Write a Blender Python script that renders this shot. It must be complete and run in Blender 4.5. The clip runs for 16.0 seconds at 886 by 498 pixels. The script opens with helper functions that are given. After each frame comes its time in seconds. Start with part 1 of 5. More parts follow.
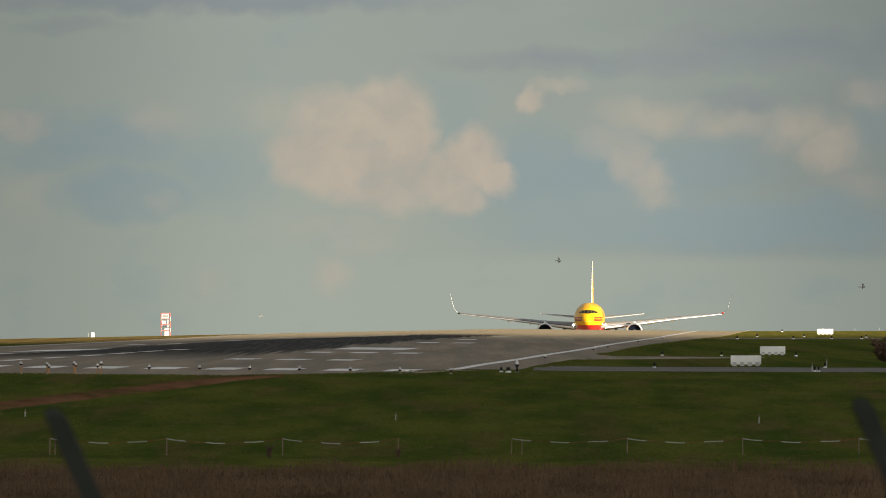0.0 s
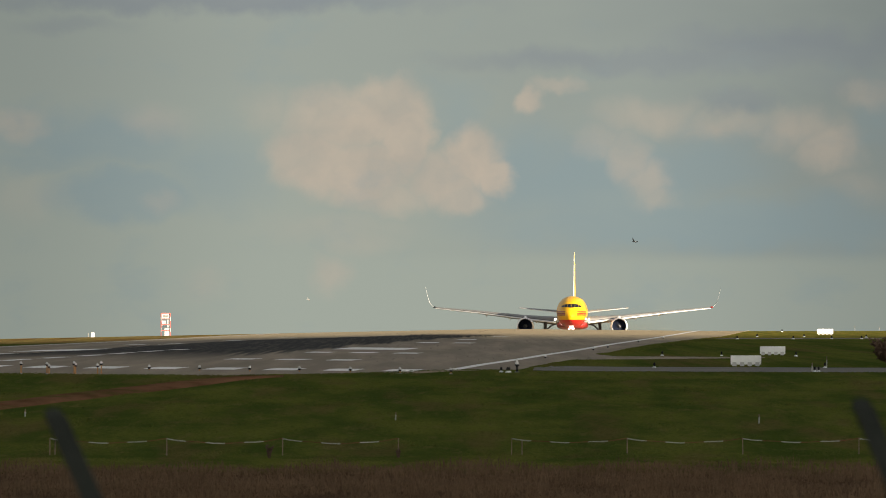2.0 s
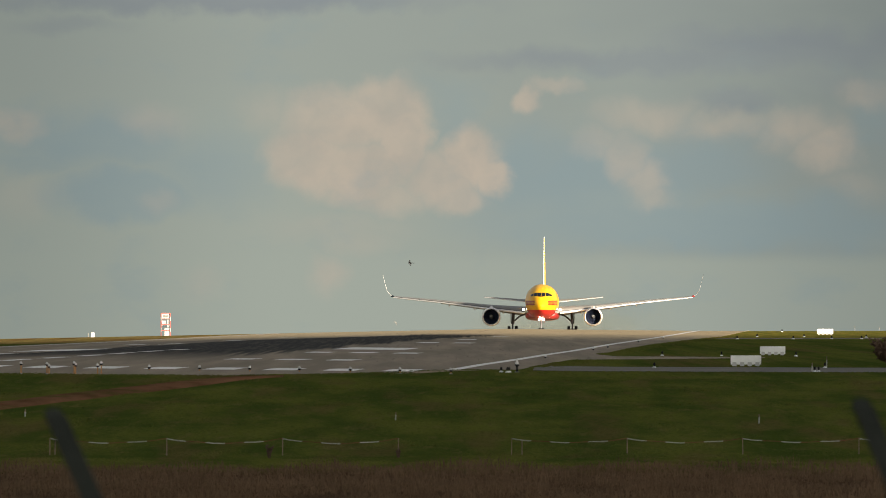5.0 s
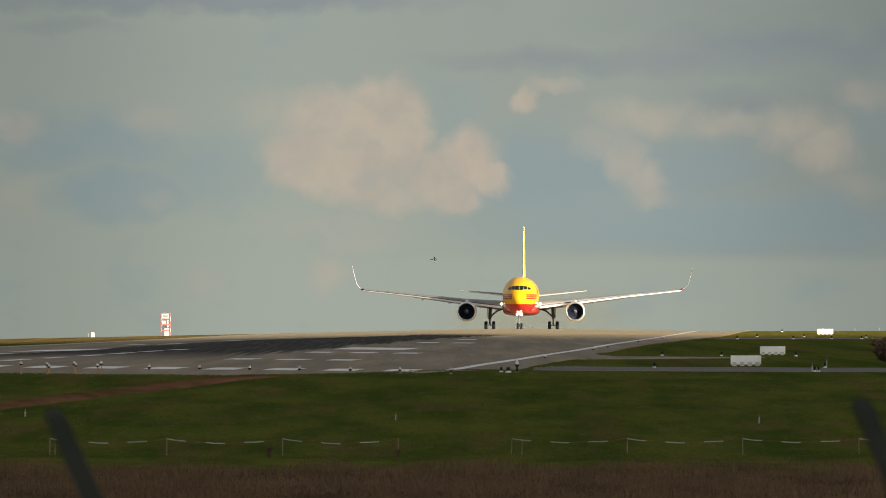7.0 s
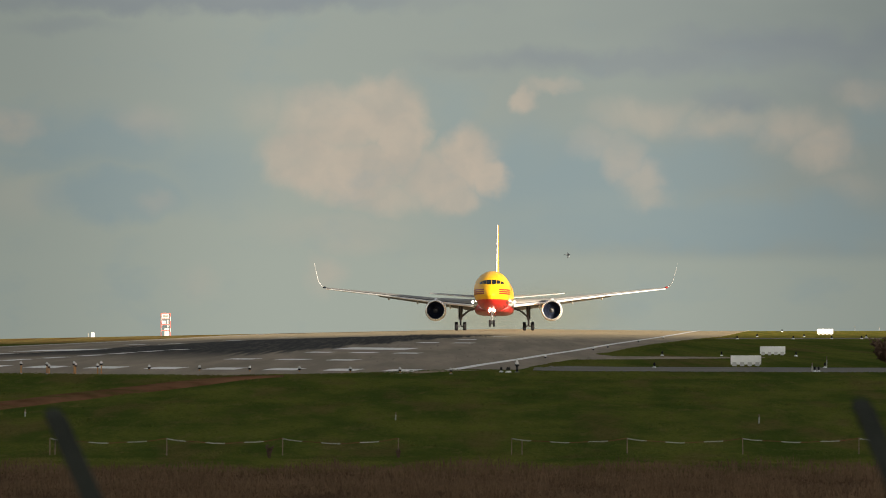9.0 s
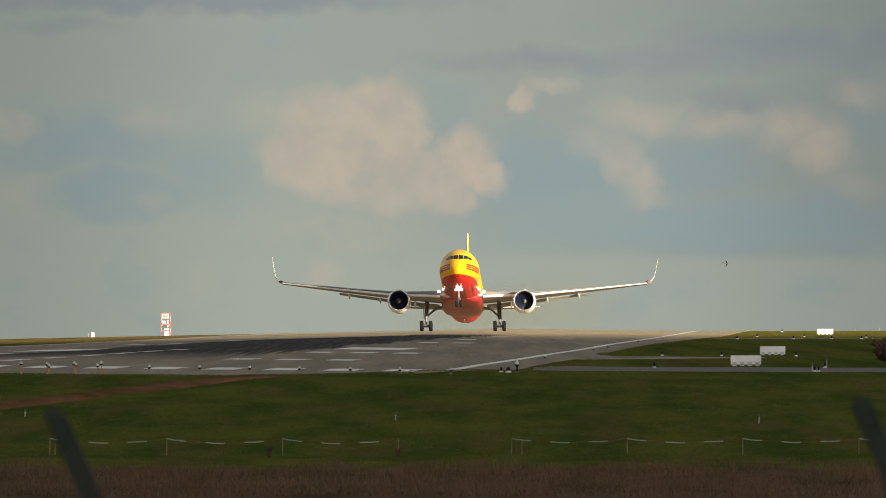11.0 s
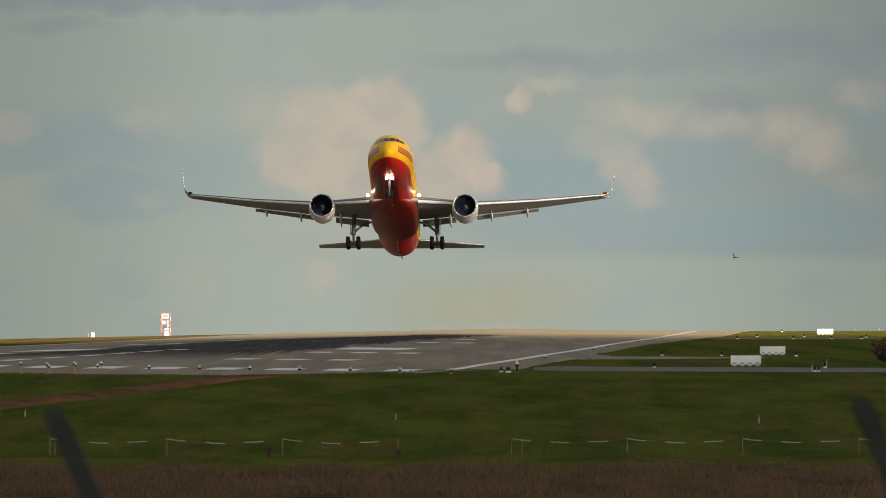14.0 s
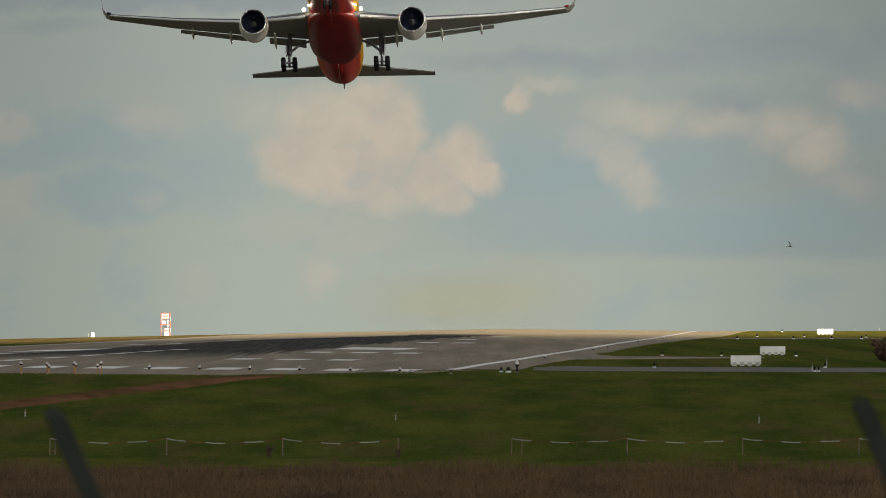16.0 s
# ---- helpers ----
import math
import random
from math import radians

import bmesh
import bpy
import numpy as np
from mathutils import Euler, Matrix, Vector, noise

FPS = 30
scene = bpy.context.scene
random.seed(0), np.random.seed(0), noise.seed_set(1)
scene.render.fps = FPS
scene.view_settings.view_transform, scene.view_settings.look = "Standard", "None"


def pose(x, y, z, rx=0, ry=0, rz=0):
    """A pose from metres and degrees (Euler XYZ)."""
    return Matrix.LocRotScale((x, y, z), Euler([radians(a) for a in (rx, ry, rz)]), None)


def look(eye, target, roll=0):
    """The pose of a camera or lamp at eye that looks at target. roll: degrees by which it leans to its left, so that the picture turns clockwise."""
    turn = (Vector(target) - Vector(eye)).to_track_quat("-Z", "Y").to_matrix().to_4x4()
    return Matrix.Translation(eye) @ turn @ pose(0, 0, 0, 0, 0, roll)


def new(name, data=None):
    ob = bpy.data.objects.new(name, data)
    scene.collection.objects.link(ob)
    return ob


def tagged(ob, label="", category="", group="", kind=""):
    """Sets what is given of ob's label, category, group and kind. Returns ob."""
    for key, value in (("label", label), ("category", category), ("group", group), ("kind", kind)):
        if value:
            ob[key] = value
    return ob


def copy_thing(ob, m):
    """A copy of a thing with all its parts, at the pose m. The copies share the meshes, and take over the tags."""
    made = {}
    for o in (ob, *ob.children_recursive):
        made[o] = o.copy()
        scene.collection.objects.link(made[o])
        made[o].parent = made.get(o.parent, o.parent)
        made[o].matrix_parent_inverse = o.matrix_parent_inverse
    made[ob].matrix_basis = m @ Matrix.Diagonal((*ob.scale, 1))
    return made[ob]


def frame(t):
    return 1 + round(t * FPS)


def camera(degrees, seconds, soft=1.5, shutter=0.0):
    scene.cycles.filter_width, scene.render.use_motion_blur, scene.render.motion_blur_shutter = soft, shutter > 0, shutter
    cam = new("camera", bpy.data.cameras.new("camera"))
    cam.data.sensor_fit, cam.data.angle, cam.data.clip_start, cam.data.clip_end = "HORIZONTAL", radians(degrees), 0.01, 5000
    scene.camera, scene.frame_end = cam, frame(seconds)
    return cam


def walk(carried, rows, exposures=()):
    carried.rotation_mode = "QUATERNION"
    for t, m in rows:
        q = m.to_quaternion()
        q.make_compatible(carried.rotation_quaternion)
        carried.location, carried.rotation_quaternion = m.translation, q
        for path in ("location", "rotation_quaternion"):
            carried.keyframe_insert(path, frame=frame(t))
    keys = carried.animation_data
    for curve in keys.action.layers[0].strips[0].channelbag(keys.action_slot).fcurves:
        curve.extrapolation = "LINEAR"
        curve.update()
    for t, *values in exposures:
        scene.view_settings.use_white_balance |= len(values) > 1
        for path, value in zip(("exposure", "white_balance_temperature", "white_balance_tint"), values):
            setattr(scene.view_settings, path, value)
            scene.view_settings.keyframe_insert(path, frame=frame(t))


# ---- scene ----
cam = camera(3.171, 16.0, soft=0.75)
cam.data.dof.use_dof = True
cam.data.dof.focus_distance = 2100.0
cam.data.dof.aperture_fstop = 10.0
EYE = (0.0, 0.0, 6.0)
STAND = look(EYE, (0.0, 1000.0, 10.906))
walk(cam, [(0.0, STAND), (16.0, STAND)], [(0.0, 1.22), (9.0, 1.23), (12.0, 1.27), (14.0, 1.33), (16.0, 1.35)])

# ---- light ----
SUN_FROM = Vector((0.61, -0.77, 0.148)).normalized()
world = bpy.data.worlds.new("world")
scene.world = world
world.use_nodes = True
sky = world.node_tree.nodes.new("ShaderNodeTexSky")
sky.sky_type = "NISHITA"
sky.sun_disc = False
sky.sun_elevation = math.asin(SUN_FROM.z)
sky.sun_rotation = math.atan2(SUN_FROM.x, SUN_FROM.y)
sky.air_density, sky.dust_density, sky.ozone_density = 1.2, 2.0, 1.0
back = world.node_tree.nodes["Background"]
back.inputs["Strength"].default_value = 0.075
haze = world.node_tree.nodes.new("ShaderNodeHueSaturation")
haze.inputs["Saturation"].default_value = 0.25
world.node_tree.links.new(sky.outputs[0], haze.inputs["Color"])
world.node_tree.links.new(haze.outputs[0], back.inputs["Color"])
sun = new("sun", bpy.data.lights.new("sun", "SUN"))
sun.data.energy = 5.0
sun.data.angle = radians(0.55)
sun.data.color = (1.0, 0.85, 0.66)
sun.matrix_world = look(SUN_FROM * 100, (0, 0, 0))


# ---- materials ----
def nodes_of(name):
    m = bpy.data.materials.new(name)
    m.use_nodes = True
    t = m.node_tree
    return m, t, t.nodes["Principled BSDF"]


def math_node(t, op, a, b=None):
    n = t.nodes.new("ShaderNodeMath")
    n.operation = op
    for i, v in enumerate((a, b)):
        if v is None:
            continue
        if isinstance(v, (int, float)):
            n.inputs[i].default_value = v
        else:
            t.links.new(v, n.inputs[i])
    return n.outputs[0]


def noise_out(t, vec, scale, detail=4.0, rough=0.55):
    n = t.nodes.new("ShaderNodeTexNoise")
    n.inputs["Scale"].default_value = scale
    n.inputs["Detail"].default_value = detail
    n.inputs["Roughness"].default_value = rough
    if vec is not None:
        t.links.new(vec, n.inputs["Vector"])
    return n.outputs["Fac"]


def mapped(t, scale=(1, 1, 1), kind="Object"):
    c = t.nodes.new("ShaderNodeTexCoord")
    m = t.nodes.new("ShaderNodeMapping")
    m.inputs["Scale"].default_value = scale
    t.links.new(c.outputs[kind], m.inputs["Vector"])
    return m.outputs["Vector"]


def span(t, fac, lo, hi, smooth=True):
    n = t.nodes.new("ShaderNodeMapRange")
    n.interpolation_type = "SMOOTHSTEP" if smooth else "LINEAR"
    n.inputs["From Min"].default_value = lo
    n.inputs["From Max"].default_value = hi
    t.links.new(fac, n.inputs["Value"])
    return n.outputs["Result"]


def blend(t, fac, a, b, how="MIX"):
    n = t.nodes.new("ShaderNodeMix")
    n.data_type = "RGBA"
    n.blend_type = how
    n.clamp_factor = True
    if isinstance(fac, (int, float)):
        n.inputs[0].default_value = fac
    else:
        t.links.new(fac, n.inputs[0])
    for i, v in ((6, a), (7, b)):
        if isinstance(v, tuple):
            n.inputs[i].default_value = (*v, 1.0)
        else:
            t.links.new(v, n.inputs[i])
    return n.outputs[2]


def plain(name, colour, rough=0.6, metal=0.0, vary=0.18, size=1.0, bump=0.0, emit=0.0, coat=0.0, spec=0.4):
    """A surface of one colour with stains at two scales and a fine relief."""
    m, t, p = nodes_of(name)
    v = mapped(t)
    big = noise_out(t, v, 0.7 / size, 3)
    fine = noise_out(t, v, 9.0 / size, 5)
    both = math_node(t, "ADD", math_node(t, "MULTIPLY", big, 0.6), math_node(t, "MULTIPLY", fine, 0.4))
    lo = tuple(c * (1 - vary) for c in colour)
    hi = tuple(min(1.0, c * (1 + vary)) for c in colour)
    t.links.new(blend(t, span(t, both, 0.3, 0.7, False), lo, hi), p.inputs["Base Color"])
    t.links.new(math_node(t, "ADD", math_node(t, "MULTIPLY", fine, 0.2), max(0.02, rough - 0.1)), p.inputs["Roughness"])
    p.inputs["Metallic"].default_value = metal
    p.inputs["Coat Weight"].default_value = coat
    p.inputs["Specular IOR Level"].default_value = spec
    if bump:
        b = t.nodes.new("ShaderNodeBump")
        b.inputs["Strength"].default_value = bump
        b.inputs["Distance"].default_value = 0.02
        t.links.new(fine, b.inputs["Height"])
        t.links.new(b.outputs[0], p.inputs["Normal"])
    if emit:
        p.inputs["Emission Color"].default_value = (*colour, 1)
        p.inputs["Emission Strength"].default_value = emit
    return m


def grass_material(name, blades=False):
    """Rough grass; for the blades that stand on it the light is taken as on the turf they grow from."""
    m, t, p = nodes_of(name)
    v = mapped(t)
    # beyond the runway's end the growth is patchy on a longer scale
    xyz = t.nodes.new("ShaderNodeSeparateXYZ")
    t.links.new(v, xyz.inputs[0])
    beyond = math_node(t, "MULTIPLY", math_node(t, "SUBTRACT", math_node(t, "MAXIMUM", xyz.outputs["Y"], 880.0), 880.0), 0.14)
    along = math_node(t, "ADD", math_node(t, "MINIMUM", xyz.outputs["Y"], 880.0), beyond)
    lay = t.nodes.new("ShaderNodeCombineXYZ")
    t.links.new(xyz.outputs["X"], lay.inputs["X"])
    t.links.new(along, lay.inputs["Y"])

    def growth(sx, sy, scale, detail, rough):
        mp = t.nodes.new("ShaderNodeMapping")
        mp.inputs["Scale"].default_value = (sx, sy, 1)
        t.links.new(lay.outputs[0], mp.inputs["Vector"])
        return noise_out(t, mp.outputs["Vector"], scale, detail, rough)
    patch = growth(0.24, 0.022, 1.0, 5, 0.62)
    mid = growth(1.1, 0.07, 1.0, 6, 0.66)
    fine = growth(5.0, 0.5, 1.0, 4, 0.7)
    broad = growth(0.20, 0.012, 1.7, 4, 0.55)
    col = blend(t, span(t, patch, 0.34, 0.66), (0.046, 0.068, 0.013), (0.100, 0.110, 0.022))
    col = blend(t, math_node(t, "MULTIPLY", span(t, broad, 0.50, 0.68), 0.65), col, (0.105, 0.078, 0.030))
    col = blend(t, math_node(t, "MULTIPLY", span(t, mid, 0.50, 0.75), 0.8), col, (0.120, 0.104, 0.034))
    col = blend(t, math_node(t, "MULTIPLY", span(t, fine, 0.45, 0.8), 0.8), col, (0.030, 0.042, 0.009))
    # the dry, rough strip in the hollow close to the fence
    s = t.nodes.new("ShaderNodeSeparateXYZ")
    t.links.new(v, s.inputs[0])
    wob = math_node(t, "ADD", s.outputs["Y"], math_node(t, "MULTIPLY", mid, 60.0))
    dry = blend(t, span(t, fine, 0.3, 0.7), (0.044, 0.029, 0.018), (0.088, 0.058, 0.035))
    col = blend(t, span(t, wob, 645, 600), col, dry)
    # browner far grass, also brightened: sunlight past the shadow edge put into its colour
    far = blend(t, span(t, mid, 0.3, 0.7), (0.145, 0.120, 0.036), (0.295, 0.205, 0.075))
    far = blend(t, math_node(t, "MULTIPLY", span(t, patch, 0.50, 0.64), 0.6), far, (0.150, 0.070, 0.028))
    # greener on the far side of the runway
    off = math_node(t, "SUBTRACT", s.outputs["X"], math_node(t, "MULTIPLY", s.outputs["Y"], 0.0262))
    lush = blend(t, span(t, mid, 0.35, 0.7), (0.120, 0.124, 0.024), (0.225, 0.178, 0.040))
    far = blend(t, span(t, off, -60, -40), far, lush)
    col = blend(t, span(t, wob, 1760, 1840), col, far)
    if blades:
        g = t.nodes.new("ShaderNodeNewGeometry")
        col = blend(t, math_node(t, "MULTIPLY", g.outputs["Random Per Island"], 0.35), col, (0.110, 0.112, 0.034))
        col = blend(t, 1.0, col, (0.56, 0.56, 0.56), "MULTIPLY")
        # thin blades pass on the light that falls on their far side
        face, through_light, both = (t.nodes.new(k) for k in ("ShaderNodeBsdfDiffuse", "ShaderNodeBsdfTranslucent", "ShaderNodeAddShader"))
        for k, q in enumerate((face, through_light)):
            t.links.new(col, q.inputs["Color"])
            t.links.new(q.outputs[0], both.inputs[k])
        t.links.new(both.outputs[0], t.nodes["Material Output"].inputs["Surface"])
    t.links.new(col, p.inputs["Base Color"])
    p.inputs["Roughness"].default_value = 0.9
    p.inputs["Specular IOR Level"].default_value = 0.0
    if blades:
        return m
    b = t.nodes.new("ShaderNodeBump")
    b.inputs["Strength"].default_value = 0.7
    b.inputs["Distance"].default_value = 0.15
    t.links.new(fine, b.inputs["Height"])
    t.links.new(b.outputs[0], p.inputs["Normal"])
    return m


def asphalt_material():
    """Runway asphalt: aggregate, patched lanes, tyre rubber along the middle and sunlight painted on the crest."""
    m, t, p = nodes_of("runway_asphalt")
    v = mapped(t)
    s = t.nodes.new("ShaderNodeSeparateXYZ")
    t.links.new(v, s.inputs[0])
    off = math_node(t, "ADD", math_node(t, "SUBTRACT", s.outputs["X"], math_node(t, "MULTIPLY", s.outputs["Y"], 0.0262)), 52.98)
    lane = noise_out(t, mapped(t, (0.45, 0.006, 1)), 1.0, 4, 0.6)
    grain = noise_out(t, mapped(t, (2.0, 0.5, 1)), 1.0, 5, 0.7)
    col = blend(t, span(t, lane, 0.35, 0.7), (0.195, 0.160, 0.118), (0.275, 0.222, 0.162))
    col = blend(t, span(t, grain, 0.55, 0.85), col, (0.110, 0.096, 0.080))
    # the crest is painted paler and tan, where sunlight falls; worn is a distance
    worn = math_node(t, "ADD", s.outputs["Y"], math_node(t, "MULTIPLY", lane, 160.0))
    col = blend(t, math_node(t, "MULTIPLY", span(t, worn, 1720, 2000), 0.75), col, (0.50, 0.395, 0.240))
    streak = noise_out(t, mapped(t, (1.1, 0.004, 1)), 1.0, 5, 0.7)
    skid = noise_out(t, mapped(t, (2.6, 0.012, 1)), 1.0, 4, 0.75)
    # the rubber lies over the middle, and draws together to one lane towards the crest
    crest = span(t, s.outputs["Y"], 1640, 1860)
    aside = math_node(t, "ABSOLUTE", math_node(t, "SUBTRACT", off, math_node(t, "SUBTRACT", math_node(t, "MULTIPLY", crest, 6.5), 1.4)))
    aside = math_node(t, "ADD", aside, math_node(t, "MULTIPLY", crest, 6.2))
    near = math_node(t, "ADD", aside, math_node(t, "MULTIPLY", math_node(t, "SUBTRACT", streak, 0.5), 11.0))
    rub = math_node(t, "MULTIPLY", span(t, near, 11.6, 9.0), span(t, s.outputs["Y"], 1010, 1220))
    rub = math_node(t, "MULTIPLY", rub, span(t, s.outputs["Y"], 1985, 1850))
    col = blend(t, math_node(t, "MULTIPLY", rub, math_node(t, "ADD", math_node(t, "MULTIPLY", span(t, skid, 0.66, 0.44), 0.20), 0.78)), col, (0.011, 0.011, 0.012))
    # single skid lines scattered beside the dark band
    lone = math_node(t, "MULTIPLY", span(t, skid, 0.60, 0.68), span(t, s.outputs["Y"], 960, 1100))
    col = blend(t, math_node(t, "MULTIPLY", lone, 0.55), col, (0.035, 0.033, 0.031))
    t.links.new(col, p.inputs["Base Color"])
    p.inputs["Roughness"].default_value = 0.85
    p.inputs["Specular IOR Level"].default_value = 0.04
    b = t.nodes.new("ShaderNodeBump")
    b.inputs["Strength"].default_value = 0.35
    b.inputs["Distance"].default_value = 0.03
    t.links.new(grain, b.inputs["Height"])
    t.links.new(b.outputs[0], p.inputs["Normal"])
    return m


def livery_material():
    """Yellow upper body, red belly below a level line, thin red cheek stripes beside the nose."""
    m, t, p = nodes_of("yellow_and_red_paint")
    v = mapped(t)
    s = t.nodes.new("ShaderNodeSeparateXYZ")
    t.links.new(v, s.inputs[0])
    dirt = noise_out(t, mapped(t, (1.2, 0.15, 1.2)), 1.0, 5, 0.6)
    yellow = blend(t, span(t, dirt, 0.35, 0.75), (0.82, 0.44, 0.008), (0.72, 0.37, 0.010))
    red = blend(t, span(t, dirt, 0.35, 0.75), (0.52, 0.017, 0.013), (0.38, 0.016, 0.013))
    # oily streaks trailing aft along the belly
    oil = noise_out(t, mapped(t, (2.6, 0.10, 0.5)), 1.0, 4, 0.65)
    red = blend(t, math_node(t, "MULTIPLY", span(t, oil, 0.50, 0.72), 0.65), red, (0.13, 0.016, 0.014))
    # dark lengthwise scallops in the red, from the nose gear bay aft
    scallop = noise_out(t, mapped(t, (4.2, 0.05, 0.2)), 1.0, 3, 0.6)
    bay = math_node(t, "MULTIPLY", span(t, s.outputs["Y"], -23.5, -20.5), span(t, s.outputs["Y"], -9.0, -16.0))
    red = blend(t, math_node(t, "MULTIPLY", math_node(t, "MULTIPLY", span(t, scallop, 0.50, 0.58), bay), 0.85), red, (0.060, 0.013, 0.012))
    side = math_node(t, "ABSOLUTE", s.outputs["X"])
    z = s.outputs["Z"]
    stripe = None
    for level in (4.27, 4.53, 4.80):
        one = math_node(t, "LESS_THAN", math_node(t, "ABSOLUTE", math_node(t, "SUBTRACT", z, level)), 0.095)
        stripe = one if stripe is None else math_node(t, "MAXIMUM", stripe, one)
    stripe = math_node(t, "MULTIPLY", stripe, math_node(t, "GREATER_THAN", side, 1.02))
    stripe = math_node(t, "MULTIPLY", stripe, math_node(t, "LESS_THAN", s.outputs["Y"], -20.5))
    # plain slanted red shapes along the flank
    slant = math_node(t, "ADD", s.outputs["Y"], math_node(t, "MULTIPLY", z, 0.5))
    block = math_node(t, "LESS_THAN", math_node(t, "ABSOLUTE", math_node(t, "SUBTRACT", z, 5.55)), 0.55)
    block = math_node(t, "MULTIPLY", block, math_node(t, "LESS_THAN", math_node(t, "ABSOLUTE", math_node(t, "ADD", slant, 8.5)), 5.0))
    block = math_node(t, "MULTIPLY", block, math_node(t, "GREATER_THAN", math_node(t, "FRACT", math_node(t, "MULTIPLY", slant, 0.32)), 0.22))
    stripe = math_node(t, "MAXIMUM", stripe, block)
    belly = math_node(t, "LESS_THAN", z, 3.47)
    mask = math_node(t, "MAXIMUM", stripe, belly)
    paint = blend(t, mask, yellow, red)
    paint = blend(t, math_node(t, "MULTIPLY", stripe, math_node(t, "LESS_THAN", s.outputs["Y"], -20.5)), paint, (0.24, 0.016, 0.010))
    t.links.new(paint, p.inputs["Base Color"])
    p.inputs["Roughness"].default_value = 0.42
    p.inputs["Specular IOR Level"].default_value = 0.18
    p.inputs["Coat Weight"].default_value = 0.12
    p.inputs["Coat Roughness"].default_value = 0.10
    return m


def earth_material():
    """Bare earth with grass creeping in from its edges."""
    m, t, p = nodes_of("bare_brown_earth")
    a = noise_out(t, mapped(t, (0.25, 0.10, 1)), 1.0, 6, 0.65)
    b = noise_out(t, mapped(t, (0.7, 0.10, 1)), 1.0, 5, 0.6)
    col = blend(t, span(t, b, 0.3, 0.7), (0.098, 0.050, 0.026), (0.165, 0.086, 0.046))
    col = blend(t, math_node(t, "MULTIPLY", span(t, a, 0.46, 0.66), 0.8), col, (0.060, 0.062, 0.018))
    t.links.new(col, p.inputs["Base Color"])
    p.inputs["Roughness"].default_value = 0.95
    p.inputs["Specular IOR Level"].default_value = 0.0
    return m


DIRT = earth_material()
GRASS = grass_material("mown_grass")
TUFT = grass_material("grass_blades", True)
ASPHALT = asphalt_material()
LIVERY = livery_material()
TAXI = plain("taxiway_concrete", (0.145, 0.135, 0.12), 0.85, vary=0.3, size=6, bump=0.3, spec=0.04)
PAINT = plain("worn_white_paint", (0.72, 0.70, 0.66), 0.7, vary=0.22, size=1.5, spec=0.04)
WING = plain("wing_grey_paint", (0.23, 0.225, 0.21), 0.5, vary=0.15, size=2)
WHITE = plain("aircraft_white_paint", (0.74, 0.74, 0.72), 0.35, vary=0.08, size=2, coat=0.2)
WINGTIP = plain("winglet_white_paint", (0.50, 0.50, 0.49), 0.5, vary=0.1, size=2)
WINGLET = plain("winglet_grey_paint", (0.25, 0.26, 0.26), 0.5, vary=0.1, size=2)
SILVER = plain("polished_aluminium", (0.82, 0.81, 0.79), 0.28, metal=0.85, vary=0.06)
SLAT = plain("bare_slat_metal", (0.88, 0.87, 0.85), 0.42, metal=0.55, vary=0.05)
STEEL = plain("gear_steel", (0.13, 0.13, 0.14), 0.45, metal=0.5, vary=0.2)
RUBBER = plain("tyre_rubber", (0.012, 0.012, 0.013), 0.85, vary=0.2, spec=0.1)
DARK = plain("dark_fan_metal", (0.014, 0.020, 0.042), 0.5, metal=0.3, vary=0.2)
GLASS = plain("cockpit_glass", (0.010, 0.014, 0.020), 0.12, vary=0.1, spec=0.22)
REDPAINT = plain("red_belly_paint", (0.25, 0.017, 0.014), 0.36, vary=0.45, size=0.9, coat=0.12, spec=0.25)
SEAM = plain("rubbed_red_paint", (0.46, 0.20, 0.17), 0.5, vary=0.25)
YELLOW = plain("yellow_tail_paint", (0.78, 0.44, 0.020), 0.36, vary=0.1, coat=0.25)
GLOW = plain("lit_landing_lamp", (1.0, 0.86, 0.62), 0.4, vary=0.0, emit=8.0)
SIGNWHITE = plain("sign_white_sheet", (0.55, 0.57, 0.55), 0.55, vary=0.1)
SIGNGREY = plain("sign_grey_frame", (0.20, 0.20, 0.18), 0.6, vary=0.25)
LAMPYELLOW = plain("lamp_yellow_paint", (0.34, 0.16, 0.045), 0.55, vary=0.25)
LAMPGLASS = plain("lamp_clear_dome", (0.50, 0.48, 0.45), 0.3, vary=0.05)
SIGNLEG = plain("sign_leg_grey", (0.33, 0.34, 0.32), 0.6, vary=0.25)
MASTRED = plain("mast_red_paint", (0.44, 0.105, 0.085), 0.6, vary=0.2)
MASTWHITE = plain("mast_white_paint", (0.44, 0.42, 0.40), 0.6, vary=0.15)
POSTWOOD = plain("weathered_stake", (0.17, 0.125, 0.09), 0.8, vary=0.3, size=0.3, spec=0.04)
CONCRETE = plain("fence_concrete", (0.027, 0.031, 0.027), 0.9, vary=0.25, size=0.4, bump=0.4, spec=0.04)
TAPEWHITE = plain("tape_white", (0.30, 0.30, 0.27), 0.5, vary=0.1, spec=0.04)
TAPERED = plain("tape_red", (0.10, 0.045, 0.022), 0.55, vary=0.2, spec=0.04)
LEAF = plain("shrub_leaf", (0.075, 0.050, 0.034), 0.8, vary=0.5, size=0.3, spec=0.04)
STRAW = plain("dry_straw", (0.085, 0.057, 0.034), 0.9, vary=0.5, size=1.0, spec=0.04)
FEATHER = plain("dark_feather", (0.28, 0.27, 0.25), 0.8, vary=0.3, size=0.2)
CLOUDWHITE = plain("cloud_vapour", (0.86, 0.86, 0.88), 1.0, vary=0.05, size=200)


